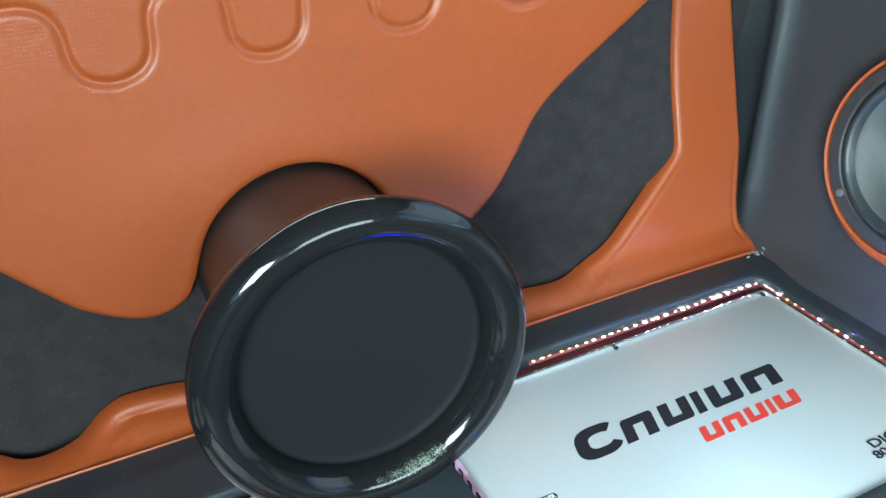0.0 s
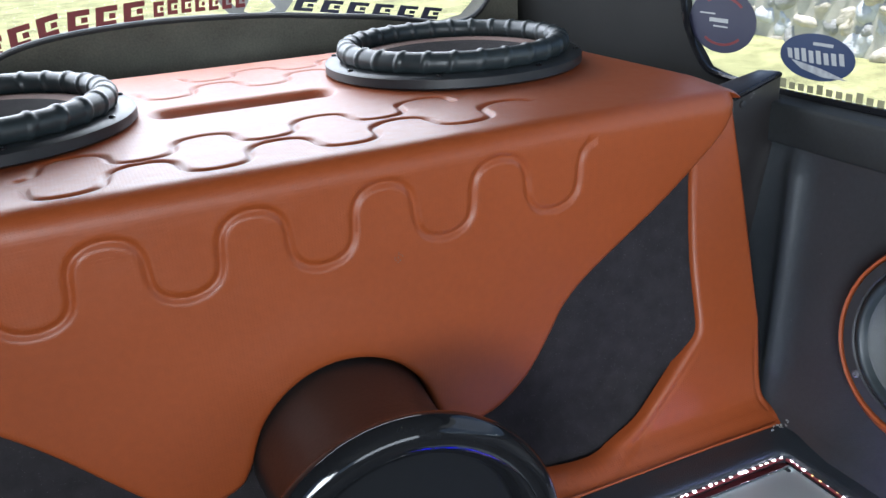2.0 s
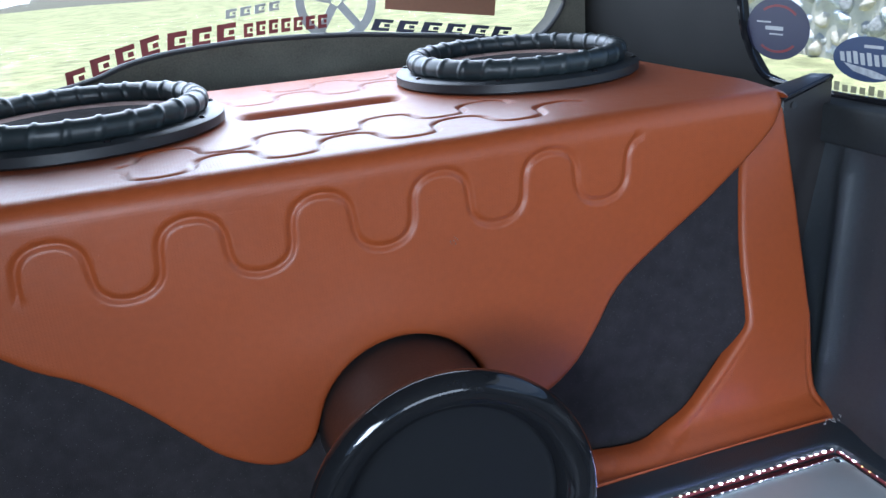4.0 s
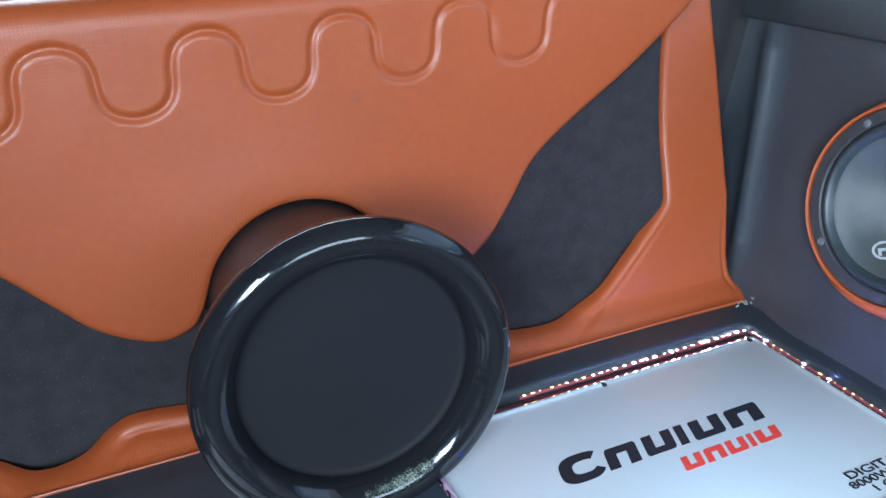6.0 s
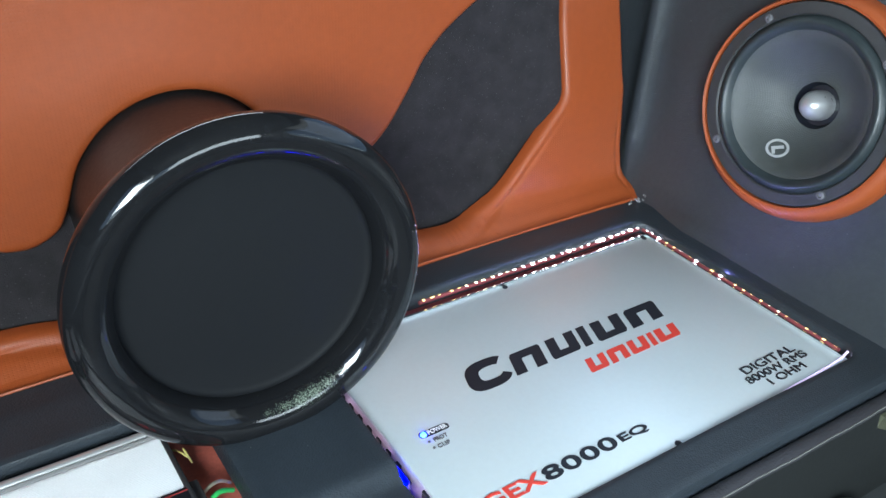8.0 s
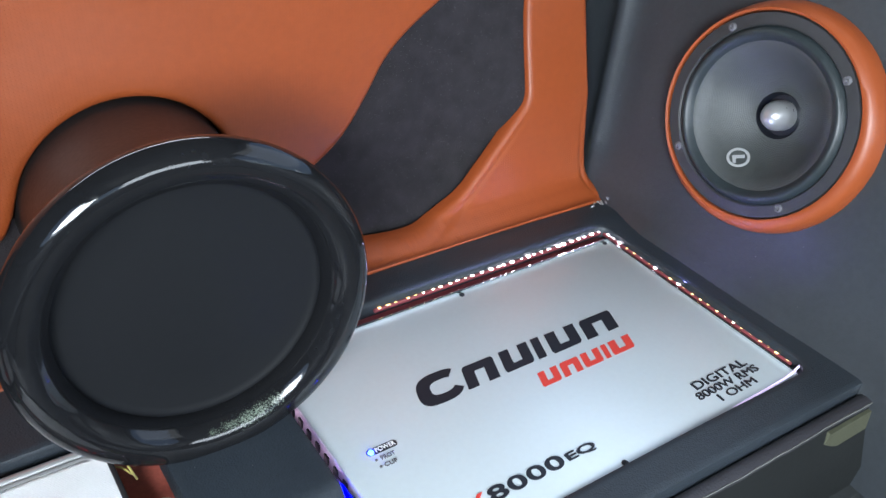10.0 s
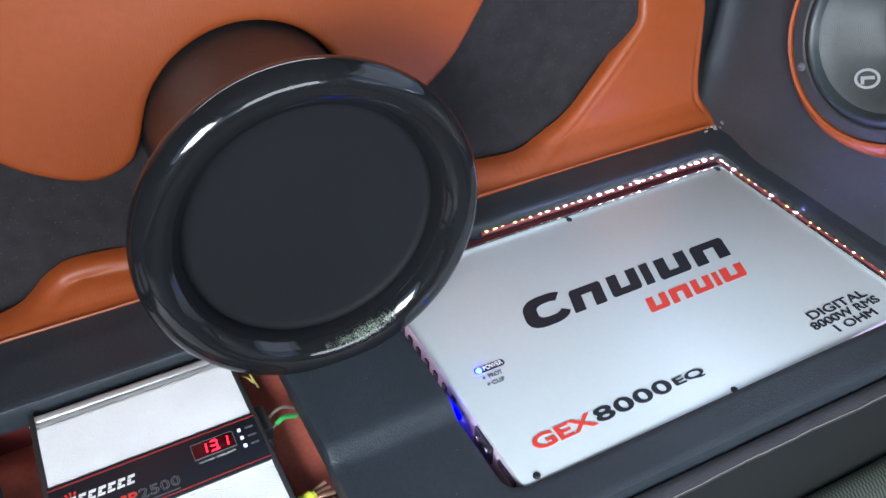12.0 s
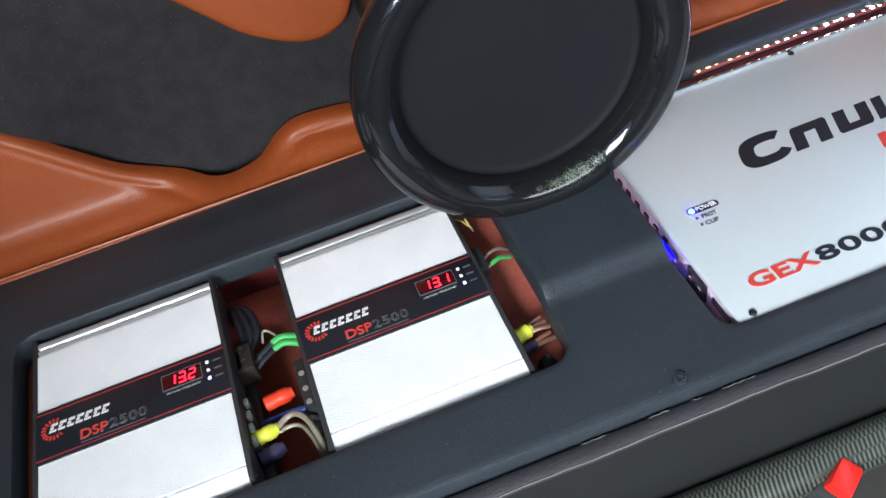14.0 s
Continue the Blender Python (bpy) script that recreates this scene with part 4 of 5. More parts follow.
    part("fine_print", flat_shape([slanted(0.0360, 0.0840, -0.1172, -0.1163, 0)], 0.0012, 0.0014), GREY, a)
    shown = part("display", box(0.0990, 0.1290, -0.0995, -0.0855, 0.0012, 0.0018, bevel=0.0005), DISPLAY, a, "lit red three-digit display")
    part("display_rim", flat_shape([[(0.0985, -0.1), (0.1295, -0.1), (0.1295, -0.0994), (0.0985, -0.0994)], [(0.0985, -0.0858), (0.1295, -0.0858), (0.1295, -0.0852), (0.0985, -0.0852)], slanted(0.0985, 0.0991, -0.1, -0.0852, 0), slanted(0.1289, 0.1295, -0.1, -0.0852, 0)], 0.0012, 0.0020), GREY, a)
    seg = []
    for k, digit in enumerate(c for c in reading if c != "."):
        ox, oy, w, h, t = 0.1035 + 0.0078 * k, -0.0970, 0.0048, 0.0088, 0.0011
        shape = {"a": (0, h, w, h), "d": (0, 0, w, 0), "g": (0, h / 2, w, h / 2), "b": (w, h / 2, w, h), "c": (w, 0, w, h / 2), "e": (0, 0, 0, h / 2), "f": (0, h / 2, 0, h)}
        for key in SEGMENTS[digit]:
            xa, ya, xb, yb = shape[key]
            grow_x, grow_y = (-0.0003, t / 2) if ya == yb else (t / 2, -0.0003)
            lean = lambda y: 0.12 * (y - oy)
            ya, yb, xa, xb = oy + ya - grow_y, oy + yb + grow_y, ox + xa - grow_x, ox + xb + grow_x
            seg.append([(xa + lean(ya), ya), (xb + lean(ya), ya), (xb + lean(yb), yb), (xa + lean(yb), yb)])
    seg.append([(0.1162, -0.0975), (0.1174, -0.0975), (0.1174, -0.0962), (0.1162, -0.0962)])
    part("digits", flat_shape(seg, 0.0018, 0.0021), LEDRED, shown, "glowing red digits")
    lettering("fine_print", "VOLTAGE / FREQUENCY", 0.0018, 0.0270, low(0.1005, -0.1042), DECALGREY, a)
    for k, mat in enumerate((LEDDIM, LEDDIM, LEDVIOLET)):
        y = -0.0875 - 0.0078 * k
        part("indicator", box(0.1330, 0.1355, y - 0.0014, y + 0.0014, 0.0012, 0.0021, bevel=0.0004), mat if k == 2 else LEDDIM, a)
        part("fine_print", flat_shape([slanted(0.1385, 0.1445, y - 0.0008, y + 0.0008, 0)], 0.0012, 0.0014), GREY, a)
    # terminals on both ends
    for k in range(terminals):
        y = -0.128 - 0.0115 * k
        part("terminal", box(W, W + 0.005, y - 0.0045, y + 0.0045, -0.03, -0.014, bevel=0.001), MATTBLACK, a)
        part("fuse", box(W + 0.001, W + 0.0045, y - 0.003, y + 0.003, -0.014, -0.008, bevel=0.0006), FUSE, a)
    part("terminal_block", box(W, W + 0.006, -0.096, -0.078, -0.028, -0.010, bevel=0.001), MATTBLACK, a)
    return a


def stand(amp, x, y):
    amp.location, amp.scale = (x, y, 0.0), (0.96, 0.957, 1.0)
    return amp


stand(small_amplifier("131", 0), 0.3025, 0.738)
stand(small_amplifier("132"), 0.1075, 0.740)

# ---------------------------------------------------------------- wiring
def cable(name, pts, r, mat, label):
    c = thing(name, label, "cable", pts[0])
    part("jacket", sweep(pts, r), mat, c)
    return c


plug = thing("wire_plug", "black two-way wire plug on an amplifier's end", "plug", (0.26, 0.66, -0.02), "wire plugs")
part("body", box(0.2535, 0.2665, 0.6470, 0.6710, -0.030, -0.010, bevel=0.0012), BROWNPLUG, plug)
for py in (0.6535, 0.6650):
    part("clamp_screw", lathe([(0.0028, 0), (0.0028, 0.0004), (0.0016, -0.0004), (0, -0.0004)], Matrix.Translation((0.2600, py, -0.0098)), 12), INK, plug)
for px in (0.4480,):
    plug = thing("wire_plug", "black two-way wire plug on an amplifier's end", "plug", (px, 0.66, -0.02), "wire plugs")
    part("body", box(px, px + 0.0070, 0.6520, 0.6760, -0.026, -0.006, bevel=0.001), MATTBLACK, plug)
for dy, dz in ((0.0, 0.0), (-0.0048, -0.002)):
    w = cable("signal_wire", [(0.2665, 0.658 + dy, -0.020 + dz), (0.272, 0.660 + dy, -0.016 + dz), (0.281, 0.664 + dy, -0.014 + dz), (0.285, 0.6655 + dy, -0.014 + dz)], 0.0022, INK, "thin black and green signal wire between the amplifiers")
    part("green_sleeve", sweep([(0.2825, 0.6650 + dy, -0.014 + dz), (0.290, 0.6670 + dy, -0.0125 + dz), (0.297, 0.6660 + dy, -0.015 + dz), (0.304, 0.6650 + dy, -0.020 + dz)], 0.0026, 8), GREEN, w, "bright green sleeve")
cable("loose_strand", [(0.276, 0.668, -0.014), (0.278, 0.677, -0.010), (0.283, 0.675, -0.011), (0.288, 0.668, -0.014)], 0.0010, CLEAR, "loose bare wire strand between the amplifiers")
cable("signal_wire", [(0.4555, 0.668, -0.014), (0.462, 0.671, -0.012), (0.470, 0.674, -0.014), (0.478, 0.675, -0.022)], 0.0013, CLEAR, "thin clear signal wire beside an amplifier")
w = cable("signal_wire", [(0.4555, 0.658, -0.014), (0.459, 0.659, -0.012)], 0.0010, CLEAR, "thin green signal wire beside an amplifier")
part("green_sleeve", sweep([(0.4585, 0.6588, -0.012), (0.466, 0.662, -0.011), (0.476, 0.666, -0.020)], 0.0019, 8), GREEN, w, "bright green sleeve")
cable("loose_strand", [(0.4490, 0.716, -0.010), (0.4530, 0.708, -0.006), (0.4580, 0.700, -0.010), (0.4555, 0.711, -0.004), (0.4600, 0.704, -0.018)], 0.0008, OCHREWIRE, "loose yellowish wire strand beside an amplifier")


def crimp(x, y, z, mat, label, long=0.019, turn=8.0, r=0.0054):
    """A crimp sleeve lying along x, with its ribbed barrel and narrowed mouth."""
    s = thing("crimp_sleeve", label, "crimp sleeve", (x, y, z))
    m = Matrix.Translation((x, y, z)) @ pose(0, 0, 0, 0, 90, turn)
    part("barrel", lathe([(0.6 * r, 0), (r, 0.001), (1.03 * r, 0.3 * long), (0.92 * r, 0.42 * long), (1.03 * r, 0.54 * long), (r, 0.80 * long), (0.78 * r, 0.88 * long), (0.7 * r, long), (0, long)], m, 20), mat, s)
    return s, m


crimp(0.2530, 0.5890, -0.016, YELLOW, "yellow crimp sleeve on a silver power cable")
cable("power_cable", [(0.2715, 0.5915, -0.015), (0.283, 0.596, -0.011), (0.292, 0.589, -0.009), (0.2975, 0.571, -0.011), (0.2985, 0.553, -0.030), (0.2985, 0.550, -0.06)], 0.0022, CLEAR, "silver-jacketed power cable beside an amplifier")
cable("power_cable", [(0.2715, 0.5895, -0.018), (0.281, 0.590, -0.016), (0.289, 0.586, -0.016), (0.294, 0.570, -0.019), (0.295, 0.553, -0.036), (0.295, 0.550, -0.06)], 0.0016, CLEAR, "silver-jacketed power cable beside an amplifier")
crimp(0.2530, 0.5780, -0.024, NAVYSLEEVE, "dark blue crimp sleeve beside a yellow one")
crimp(0.2660, 0.6160, -0.018, REDCAP, "bright red crimp sleeve between the small amplifiers", 0.022, 6, 0.0056)
s, m = crimp(0.4480, 0.5860, -0.013, YELLOW, "yellow crimp sleeve with bare copper strands", 0.014, 14)
for dy in (-0.0030, 0.0, 0.0030):
    part("strand", sweep([m @ Vector((0.3 * dy, dy, 0.012)), m @ Vector((0.5 * dy, 1.5 * dy, 0.018)), m @ Vector((0.002, 1.8 * dy, 0.026))], 0.0016, 8), COPPER, s, "bare copper strands")
s, m = crimp(0.4480, 0.5755, -0.017, NAVYSLEEVE, "dark violet crimp sleeve with bare copper strands", 0.013, 14, 0.0042)
for dy in (-0.0015, 0.0015):
    part("strand", sweep([m @ Vector((0, dy, 0.011)), m @ Vector((0, 1.5 * dy, 0.017)), m @ Vector((0.002, 2 * dy, 0.027))], 0.0016, 8), COPPER, s, "bare copper strands")
cable("blue_wire", [(0.259, 0.6075, -0.028), (0.272, 0.607, -0.025), (0.288, 0.6065, -0.025), (0.302, 0.606, -0.028)], 0.0025, BLUEWIRE, "blue wire between the small amplifiers")
for k in range(5):
    lift = 0.0035 * (k % 2)
    cable("black_cable", [(0.2600 + 0.0012 * k, 0.670, -0.022), (0.2625 + 0.0030 * k, 0.684, -0.017 - lift), (0.2600 + 0.0032 * k, 0.703, -0.016 - lift), (0.2570 + 0.0016 * k, 0.720, -0.022 - lift), (0.2560 + 0.0010 * k, 0.735, -0.040)], 0.0030, INK, "black cable of a bundle between the small amplifiers")
block_l = thing("terminal_housing", "black terminal housing on an amplifier's end", "terminal block", (0.257, 0.60, -0.05), "terminal housings")
part("housing", box(0.2528, 0.2610, 0.556, 0.648, -0.055, -0.030, bevel=0.0015), MATTBLACK, block_l)
block_r = thing("terminal_housing", "black terminal housing with screws on an amplifier's end", "terminal block", (0.30, 0.60, -0.05), "terminal housings")
part("housing", box(0.2935, 0.3022, 0.592, 0.640, -0.055, -0.012, bevel=0.0015), MATTBLACK, block_r)
for sy in (0.600, 0.612, 0.626):
    part("screw", lathe([(0.0022, 0), (0.0022, 0.0008), (0, 0.0012)], Matrix.Translation((0.2975, sy, -0.0122)), 12), SATIN, block_r)

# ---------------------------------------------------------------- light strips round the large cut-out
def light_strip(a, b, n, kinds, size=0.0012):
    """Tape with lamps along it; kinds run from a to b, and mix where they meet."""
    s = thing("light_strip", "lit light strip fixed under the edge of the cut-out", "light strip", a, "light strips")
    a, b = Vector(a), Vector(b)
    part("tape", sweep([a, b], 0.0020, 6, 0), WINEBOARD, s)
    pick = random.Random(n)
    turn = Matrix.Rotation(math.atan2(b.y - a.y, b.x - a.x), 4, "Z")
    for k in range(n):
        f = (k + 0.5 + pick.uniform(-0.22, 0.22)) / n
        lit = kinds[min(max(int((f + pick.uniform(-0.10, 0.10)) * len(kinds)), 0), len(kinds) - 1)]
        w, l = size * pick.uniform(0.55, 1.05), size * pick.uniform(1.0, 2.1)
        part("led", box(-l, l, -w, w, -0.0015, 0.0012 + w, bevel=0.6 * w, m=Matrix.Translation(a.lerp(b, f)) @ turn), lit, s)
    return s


light_strip((0.700, 0.7752, -0.0035), (0.984, 0.7752, -0.0035), 29, (LEDAMBER, LEDWARM, LEDPALE, LEDPALE, LEDWHITE, LEDWHITE))
light_strip((0.585, 0.7790, -0.010), (0.698, 0.7790, -0.010), 11, (LEDPALE,))
light_strip((0.9842, 0.772, -0.0035), (0.9842, 0.530, -0.0035), 24, (LEDWHITE, LEDAMBER, LEDPALE, LEDAMBER, LEDAMBER, LEDWARM, LEDAMBER), 0.0010)
light_strip((0.5745, 0.760, -0.020), (0.5745, 0.540, -0.020), 16, (LEDPINK,))
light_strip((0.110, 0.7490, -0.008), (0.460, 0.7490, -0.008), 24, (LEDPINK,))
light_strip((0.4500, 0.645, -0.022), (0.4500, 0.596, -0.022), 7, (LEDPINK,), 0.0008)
# no strip here: a glowing tube stands for the strip's glint on the rim
glow = thing("light_strip", "glowing lavender tube for the light's glint on the cut-out's front edge", "light strip", (0.94, 0.523, 0), "light strips")
part("rim_glint", sweep([(0.9840, 0.5225, 0.0004), (0.965, 0.5190, 0.0004), (0.930, 0.5182, 0.0), (0.885, 0.5185, -0.0012)], 0.0011, 8), GLINTSOFT, glow)
spacer = thing("spacer_board", "dark red painted spacer board beside an amplifier", "board", (0.475, 0.65, -0.07))
part("board", box(0.4485, 0.505, 0.53, 0.772, -0.0695, -0.027, bevel=0.002), MAROON, spacer)
grommet = thing("grommet", "black rubber cable grommet in the corner of the cut-out", "grommet", (0.4620, 0.5640, -0.032))
part("ring", lathe([(0.0075, -0.007), (0.0075, -0.004), (0.0055, 0.0), (0.0035, -0.002), (0, -0.002)], Matrix.Translation((0.4620, 0.5640, -0.0215)), 24), MATTBLACK, grommet)

# ---------------------------------------------------------------- side wall with its speaker
LEAN = 0.22


def side_wall(name, sign):
    """The padded wall: a sheet over (run along y, height)."""
    def place(u, v, d):
        x = 1.034 + LEAN * v - (0.016 + 0.014 * np.clip((0.80 - u) / 0.06, 0, 1)) * np.exp(-np.maximum(v - 0.003, 0) / 0.022) + 0.006 * np.exp(-(((u - 0.50) / 0.09) ** 2))
        # a soft upright ridge near the box, behind which the wall falls back
        g = u - (0.849 + 0.185 * v)
        x = x - 0.0115 * np.exp(-((g / 0.0145) ** 2)) * np.clip(v / 0.06, 0.15, 1) * np.clip((0.32 - v) / 0.05, 0, 1)
        x = x + 0.02 * np.maximum(g, 0)
        # the ledge under the window stands a little proud and rolls back to the pane
        lip = np.clip((v - 0.292) / 0.008, 0, 1)
        x = x - 0.003 * lip * lip * (3 - 2 * lip)
        top = np.clip((v - 0.330) / 0.012, 0, 1)
        x = x + (1.135 - x) * top**2
        x = x + 0.002 * np.sin(u * 21) * np.sin(v * 15)
        x = x if sign > 0 else 2 * MID - x
        return np.stack([x, u, v], 1)
    hole = [[(0.6745 + 0.094 * math.cos(a), 0.163 + 0.092 * math.sin(a)) for a in np.linspace(0, 2 * math.pi, 60)[:-1]]] if sign > 0 else []
    bm = sheet([(-0.9, -0.08), (1.02, -0.08), (1.02, 0.342), (-0.9, 0.342)], hole, 0.009, place, (0.014 * sign, 0, 0), guides=[np.array([(0.849 + 0.185 * v, v) for v in np.linspace(-0.06, 0.33, 30)])])
    return tagged(part(name, bm, WALLVINYL), "padded black vinyl side wall", "wall", kind="structure")


side_wall("wall_right", 1)
side_wall("wall_left", -1)

sp_c, az, el = Vector((1.047, 0.6745, 0.163)), radians(-86), radians(11.5)
sp_n = Vector((math.cos(el) * math.sin(az), -math.cos(el) * math.cos(az), math.sin(el)))
sm = Matrix.Translation(sp_c) @ sp_n.to_track_quat("Z", "Y").to_matrix().to_4x4()
speaker = thing("side_speaker", "round black speaker with woven cone, silver bullet and orange rim", "speaker", sp_c)
bz = bmesh.new()
rings = []
for k in range(96):
    a = 2 * math.pi * k / 96
    out = 0.106 + 0.004 * math.cos(a - radians(-25))
    prof = [(out + 0.006, -0.05), (out + 0.002, -0.014), (out - 0.001, -0.004), (out - 0.005, 0.0005), (0.0985, 0.002), (0.0962, 0.001), (0.0955, -0.006), (0.0955, -0.03)]
    rings.append([bz.verts.new(sm @ Vector((r * math.cos(a), r * math.sin(a), h))) for r, h in prof])
for k in range(96):
    for j in range(7):
        bz.faces.new((rings[k][j], rings[(k + 1) % 96][j], rings[(k + 1) % 96][j + 1], rings[k][j + 1]))
part("bezel", bz, ORANGEPLAIN, speaker, "raised orange vinyl rim")
part("frame_ring", lathe([(0.0952, -0.02), (0.0952, -0.002), (0.094, 0.0005), (0.084, 0.0005), (0.0825, -0.001), (0.082, -0.02)], sm, 96), MATTBLACK, speaker)
sur = [(0.0828 - 0.0135 * k / 12, -0.003 + 0.0065 * math.sin(math.pi * k / 12)) for k in range(13)]
part("surround", lathe(sur, sm, 96), RUBBER, speaker, "rolled rubber surround")
part("cone", lathe([(0.0695, -0.003), (0.066, -0.0045), (0.058, -0.0135), (0.050, -0.0223), (0.042, -0.0295), (0.034, -0.0350), (0.0270, -0.0385), (0.0225, -0.0400)], sm, 96), CONE, speaker, "woven grey cone")
part("gap_ring", lathe([(0.0228, -0.0398), (0.0215, -0.0450), (0.0195, -0.0490), (0, -0.050)], sm, 48), INK, speaker)
part("bullet", lathe([(0.0146, -0.049), (0.0146, -0.0385), (0.0138, -0.0330), (0.0115, -0.0275), (0.0080, -0.0235), (0.0040, -0.0212), (0, -0.0203)], sm, 48), SATIN, speaker, "satin silver bullet")
for a in (130, 42, 309, 221):
    c = sm @ Matrix.Translation((0.0875 * math.cos(radians(a)), 0.0875 * math.sin(radians(a)), 0.0005))
    part("screw", lathe([(0.0042, 0), (0.0040, 0.0012), (0.002, 0.0020), (0.0015, 0.001), (0, 0.001)], c, 14), GREY, speaker)
ring = lathe([(0.0110, 0), (0.0110, 0.0006), (0.0085, 0.0006), (0.0085, 0)], Matrix.Identity(4), 32, True)
block(ring, -0.0026, 0.0008, -0.0055, 0.0062, 0, 0.0006)
block(ring, 0.0004, 0.0060, -0.0055, -0.0025, 0, 0.0006)
# set on the cone's slope, upright
out = Vector((-0.012, -0.047, 0)).normalized()
slope = Vector((0, 0, 0.0455)) + 0.0420 * out
up_axis = -slope.normalized()
face = Vector((0, 0, 0.0420)) - 0.0455 * out
face.normalize()
across = up_axis.cross(face)
spot = 0.0500 * out + Vector((0, 0, -0.0218)) + 0.0006 * face
on_cone = Matrix(((across.x, up_axis.x, face.x, spot.x), (across.y, up_axis.y, face.y, spot.y), (across.z, up_axis.z, face.z, spot.z), (0, 0, 0, 1)))
bmesh.ops.transform(ring, matrix=sm @ on_cone @ pose(0, 0, 0, 0, 0, -40), verts=ring.verts)
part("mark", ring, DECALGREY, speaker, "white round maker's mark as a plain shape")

# black cover between the box and the side window
cover = thing("corner_cover", "folded black vinyl cover beside the orange box", "cover", (1.07, 0.96, 0.2))
flap = box(1.030, 1.104, 0.946, 0.984, -0.05, 0.362)
for v in flap.verts:
    if v.co.z > 0:
        v.co.z = 0.357 + 0.30 * (v.co.x - 1.030) - (0.004 if v.co.y > 0.96 and v.co.x > 1.06 else 0.0) + (0.006 if v.co.y > 0.96 and v.co.x < 1.06 else 0.0)
bmesh.ops.bevel(flap, geom=list(flap.edges), offset=0.0045, segments=3, affect="EDGES", profile=0.5)
part("cover", flap, TUBEBLACK, cover)
part("fold", sweep([(1.033, 0.9475, 0.3545), (1.052, 0.9455, 0.3610), (1.075, 0.9460, 0.3680), (1.101, 0.9475, 0.3745)], 0.0032, 8), GLOSSBLACK, cover, "shiny creased fold")
part("clip", lathe([(0.004, 0), (0.004, 0.002), (0, 0.003)], Matrix.Translation((1.046, 0.9455, 0.348)) @ pose(0, 0, 0, 90, 0, 0), 14), MATTBLACK, cover)

# ---------------------------------------------------------------- cabin shell
def slab_with_hole(name, outline, hole, place, rim, mat, label, category="wall", step=0.04):
    bm = sheet(outline, [hole] if hole else [], step, place, rim, rolls=(0.006, 0.015, 0.03))
    return tagged(part(name, bm, mat), label, category, kind="structure")


rear_low = [(-0.02, 0.43), (0.03, 0.378), (0.08, 0.372), (0.18, 0.381), (0.264, 0.397), (0.312, 0.413), (0.384, 0.425), (0.507, 0.431), (0.664, 0.425), (0.777, 0.413), (0.877, 0.401), (0.983, 0.381), (1.033, 0.387), (1.063, 0.413), (1.081, 0.441)]
rear_hole = list(map(tuple, curve_through(rear_low, 5))) + [(1.07, 0.62), (0.98, 0.74), (0.7, 0.80), (0.36, 0.80), (0.08, 0.74), (0.0, 0.62)]
slab_with_hole("wall_rear", [(-0.25, -0.1), (1.32, -0.1), (1.32, 1.0), (-0.25, 1.0)], rear_hole, lambda u, v, d: np.stack([u, 1.60 + 0 * u - 0.012 * np.exp(-((d / 0.02) ** 2)), v], 1), (0, 0.05, 0), GREYTRIM, "dark rear wall round the rear window")
side_hole = [(1.164, 0.50), (1.149, 0.422), (1.130, 0.386), (1.105, 0.358), (1.081, 0.350), (0.974, 0.346), (0.833, 0.348), (0.3, 0.353), (-0.50, 0.37), (-0.56, 0.42), (-0.50, 0.70), (-0.3, 0.79), (0.3, 0.80), (0.95, 0.80), (1.13, 0.68)]
# unseen left opening, cut short to keep light off the box's left
left_hole = [(0.30, 0.50), (0.29, 0.41), (0.26, 0.365), (0.21, 0.353), (-0.50, 0.37), (-0.56, 0.42), (-0.50, 0.70), (-0.3, 0.79), (0.1, 0.80), (0.24, 0.74)]
GLAZED = 1.130
for name, sign, hole in (("wall_right_upper", 1, side_hole), ("wall_left_upper", -1, left_hole)):
    slab_with_hole(name, [(-1.2, 0.25), (1.62, 0.25), (1.62, 1.0), (-1.2, 1.0)], hole, lambda u, v, d: np.stack([MID + sign * (GLAZED - MID) + 0 * u, u, v], 1), (0.012 * sign, 0, 0), UPPERTRIM, "dark upper side wall round the side window")
for sign in (1, -1):
    xs = sorted((MID + sign * (1.090 - MID), MID + sign * (1.134 - MID)))
    tagged(part("window_ledge", box(*xs, -1.1, 1.03, 0.297, 0.3445, bevel=0.005, segments=3), DARKTRIM), "black vinyl ledge below the side window", "ledge", kind="structure")
for sign, hole in ((1, side_hole), (-1, left_hole)):
    gx = MID + sign * (GLAZED - 0.002 - MID)
    gasket = sweep([(gx, y, z) for y, z in hole + hole[:1]], 0.0045, 8, 2)
    tagged(part("window_gasket", gasket, GLOSSBLACK), "glossy black rubber gasket round the side window", "gasket", kind="structure")
tagged(part("window_gasket", sweep([(x, 1.588, z) for x, z in rear_hole + rear_hole[:1]], 0.0045, 8, 1), MATTBLACK), "black rubber gasket round the rear window", "gasket", kind="structure")
tagged(part("ceiling", box(-0.25, 1.32, -1.2, 1.65, 0.98, 1.02), HEADLINER), "dark cloth headlining", "ceiling", kind="structure")
tagged(part("floor", box(-0.25, 1.32, -1.2, 1.65, -0.42, -0.38), HEADLINER), "dark carpeted floor", "floor", kind="structure")
slab_with_hole("wall_front", [(-0.25, -0.4), (1.32, -0.4), (1.32, 1.0), (-0.25, 1.0)], rounded_rect(-0.05, 1.1, 0.45, 0.92, 0.06), lambda u, v, d: np.stack([u, -1.2 + 0 * u, v], 1), (0, -0.05, 0), HEADLINER, "dark front wall round the windscreen")
tagged(part("wall_lower_right", box(1.11, 1.18, -1.2, 1.62, -0.40, 0.285), MATTBLACK), "dark lower side wall", "wall", kind="structure")
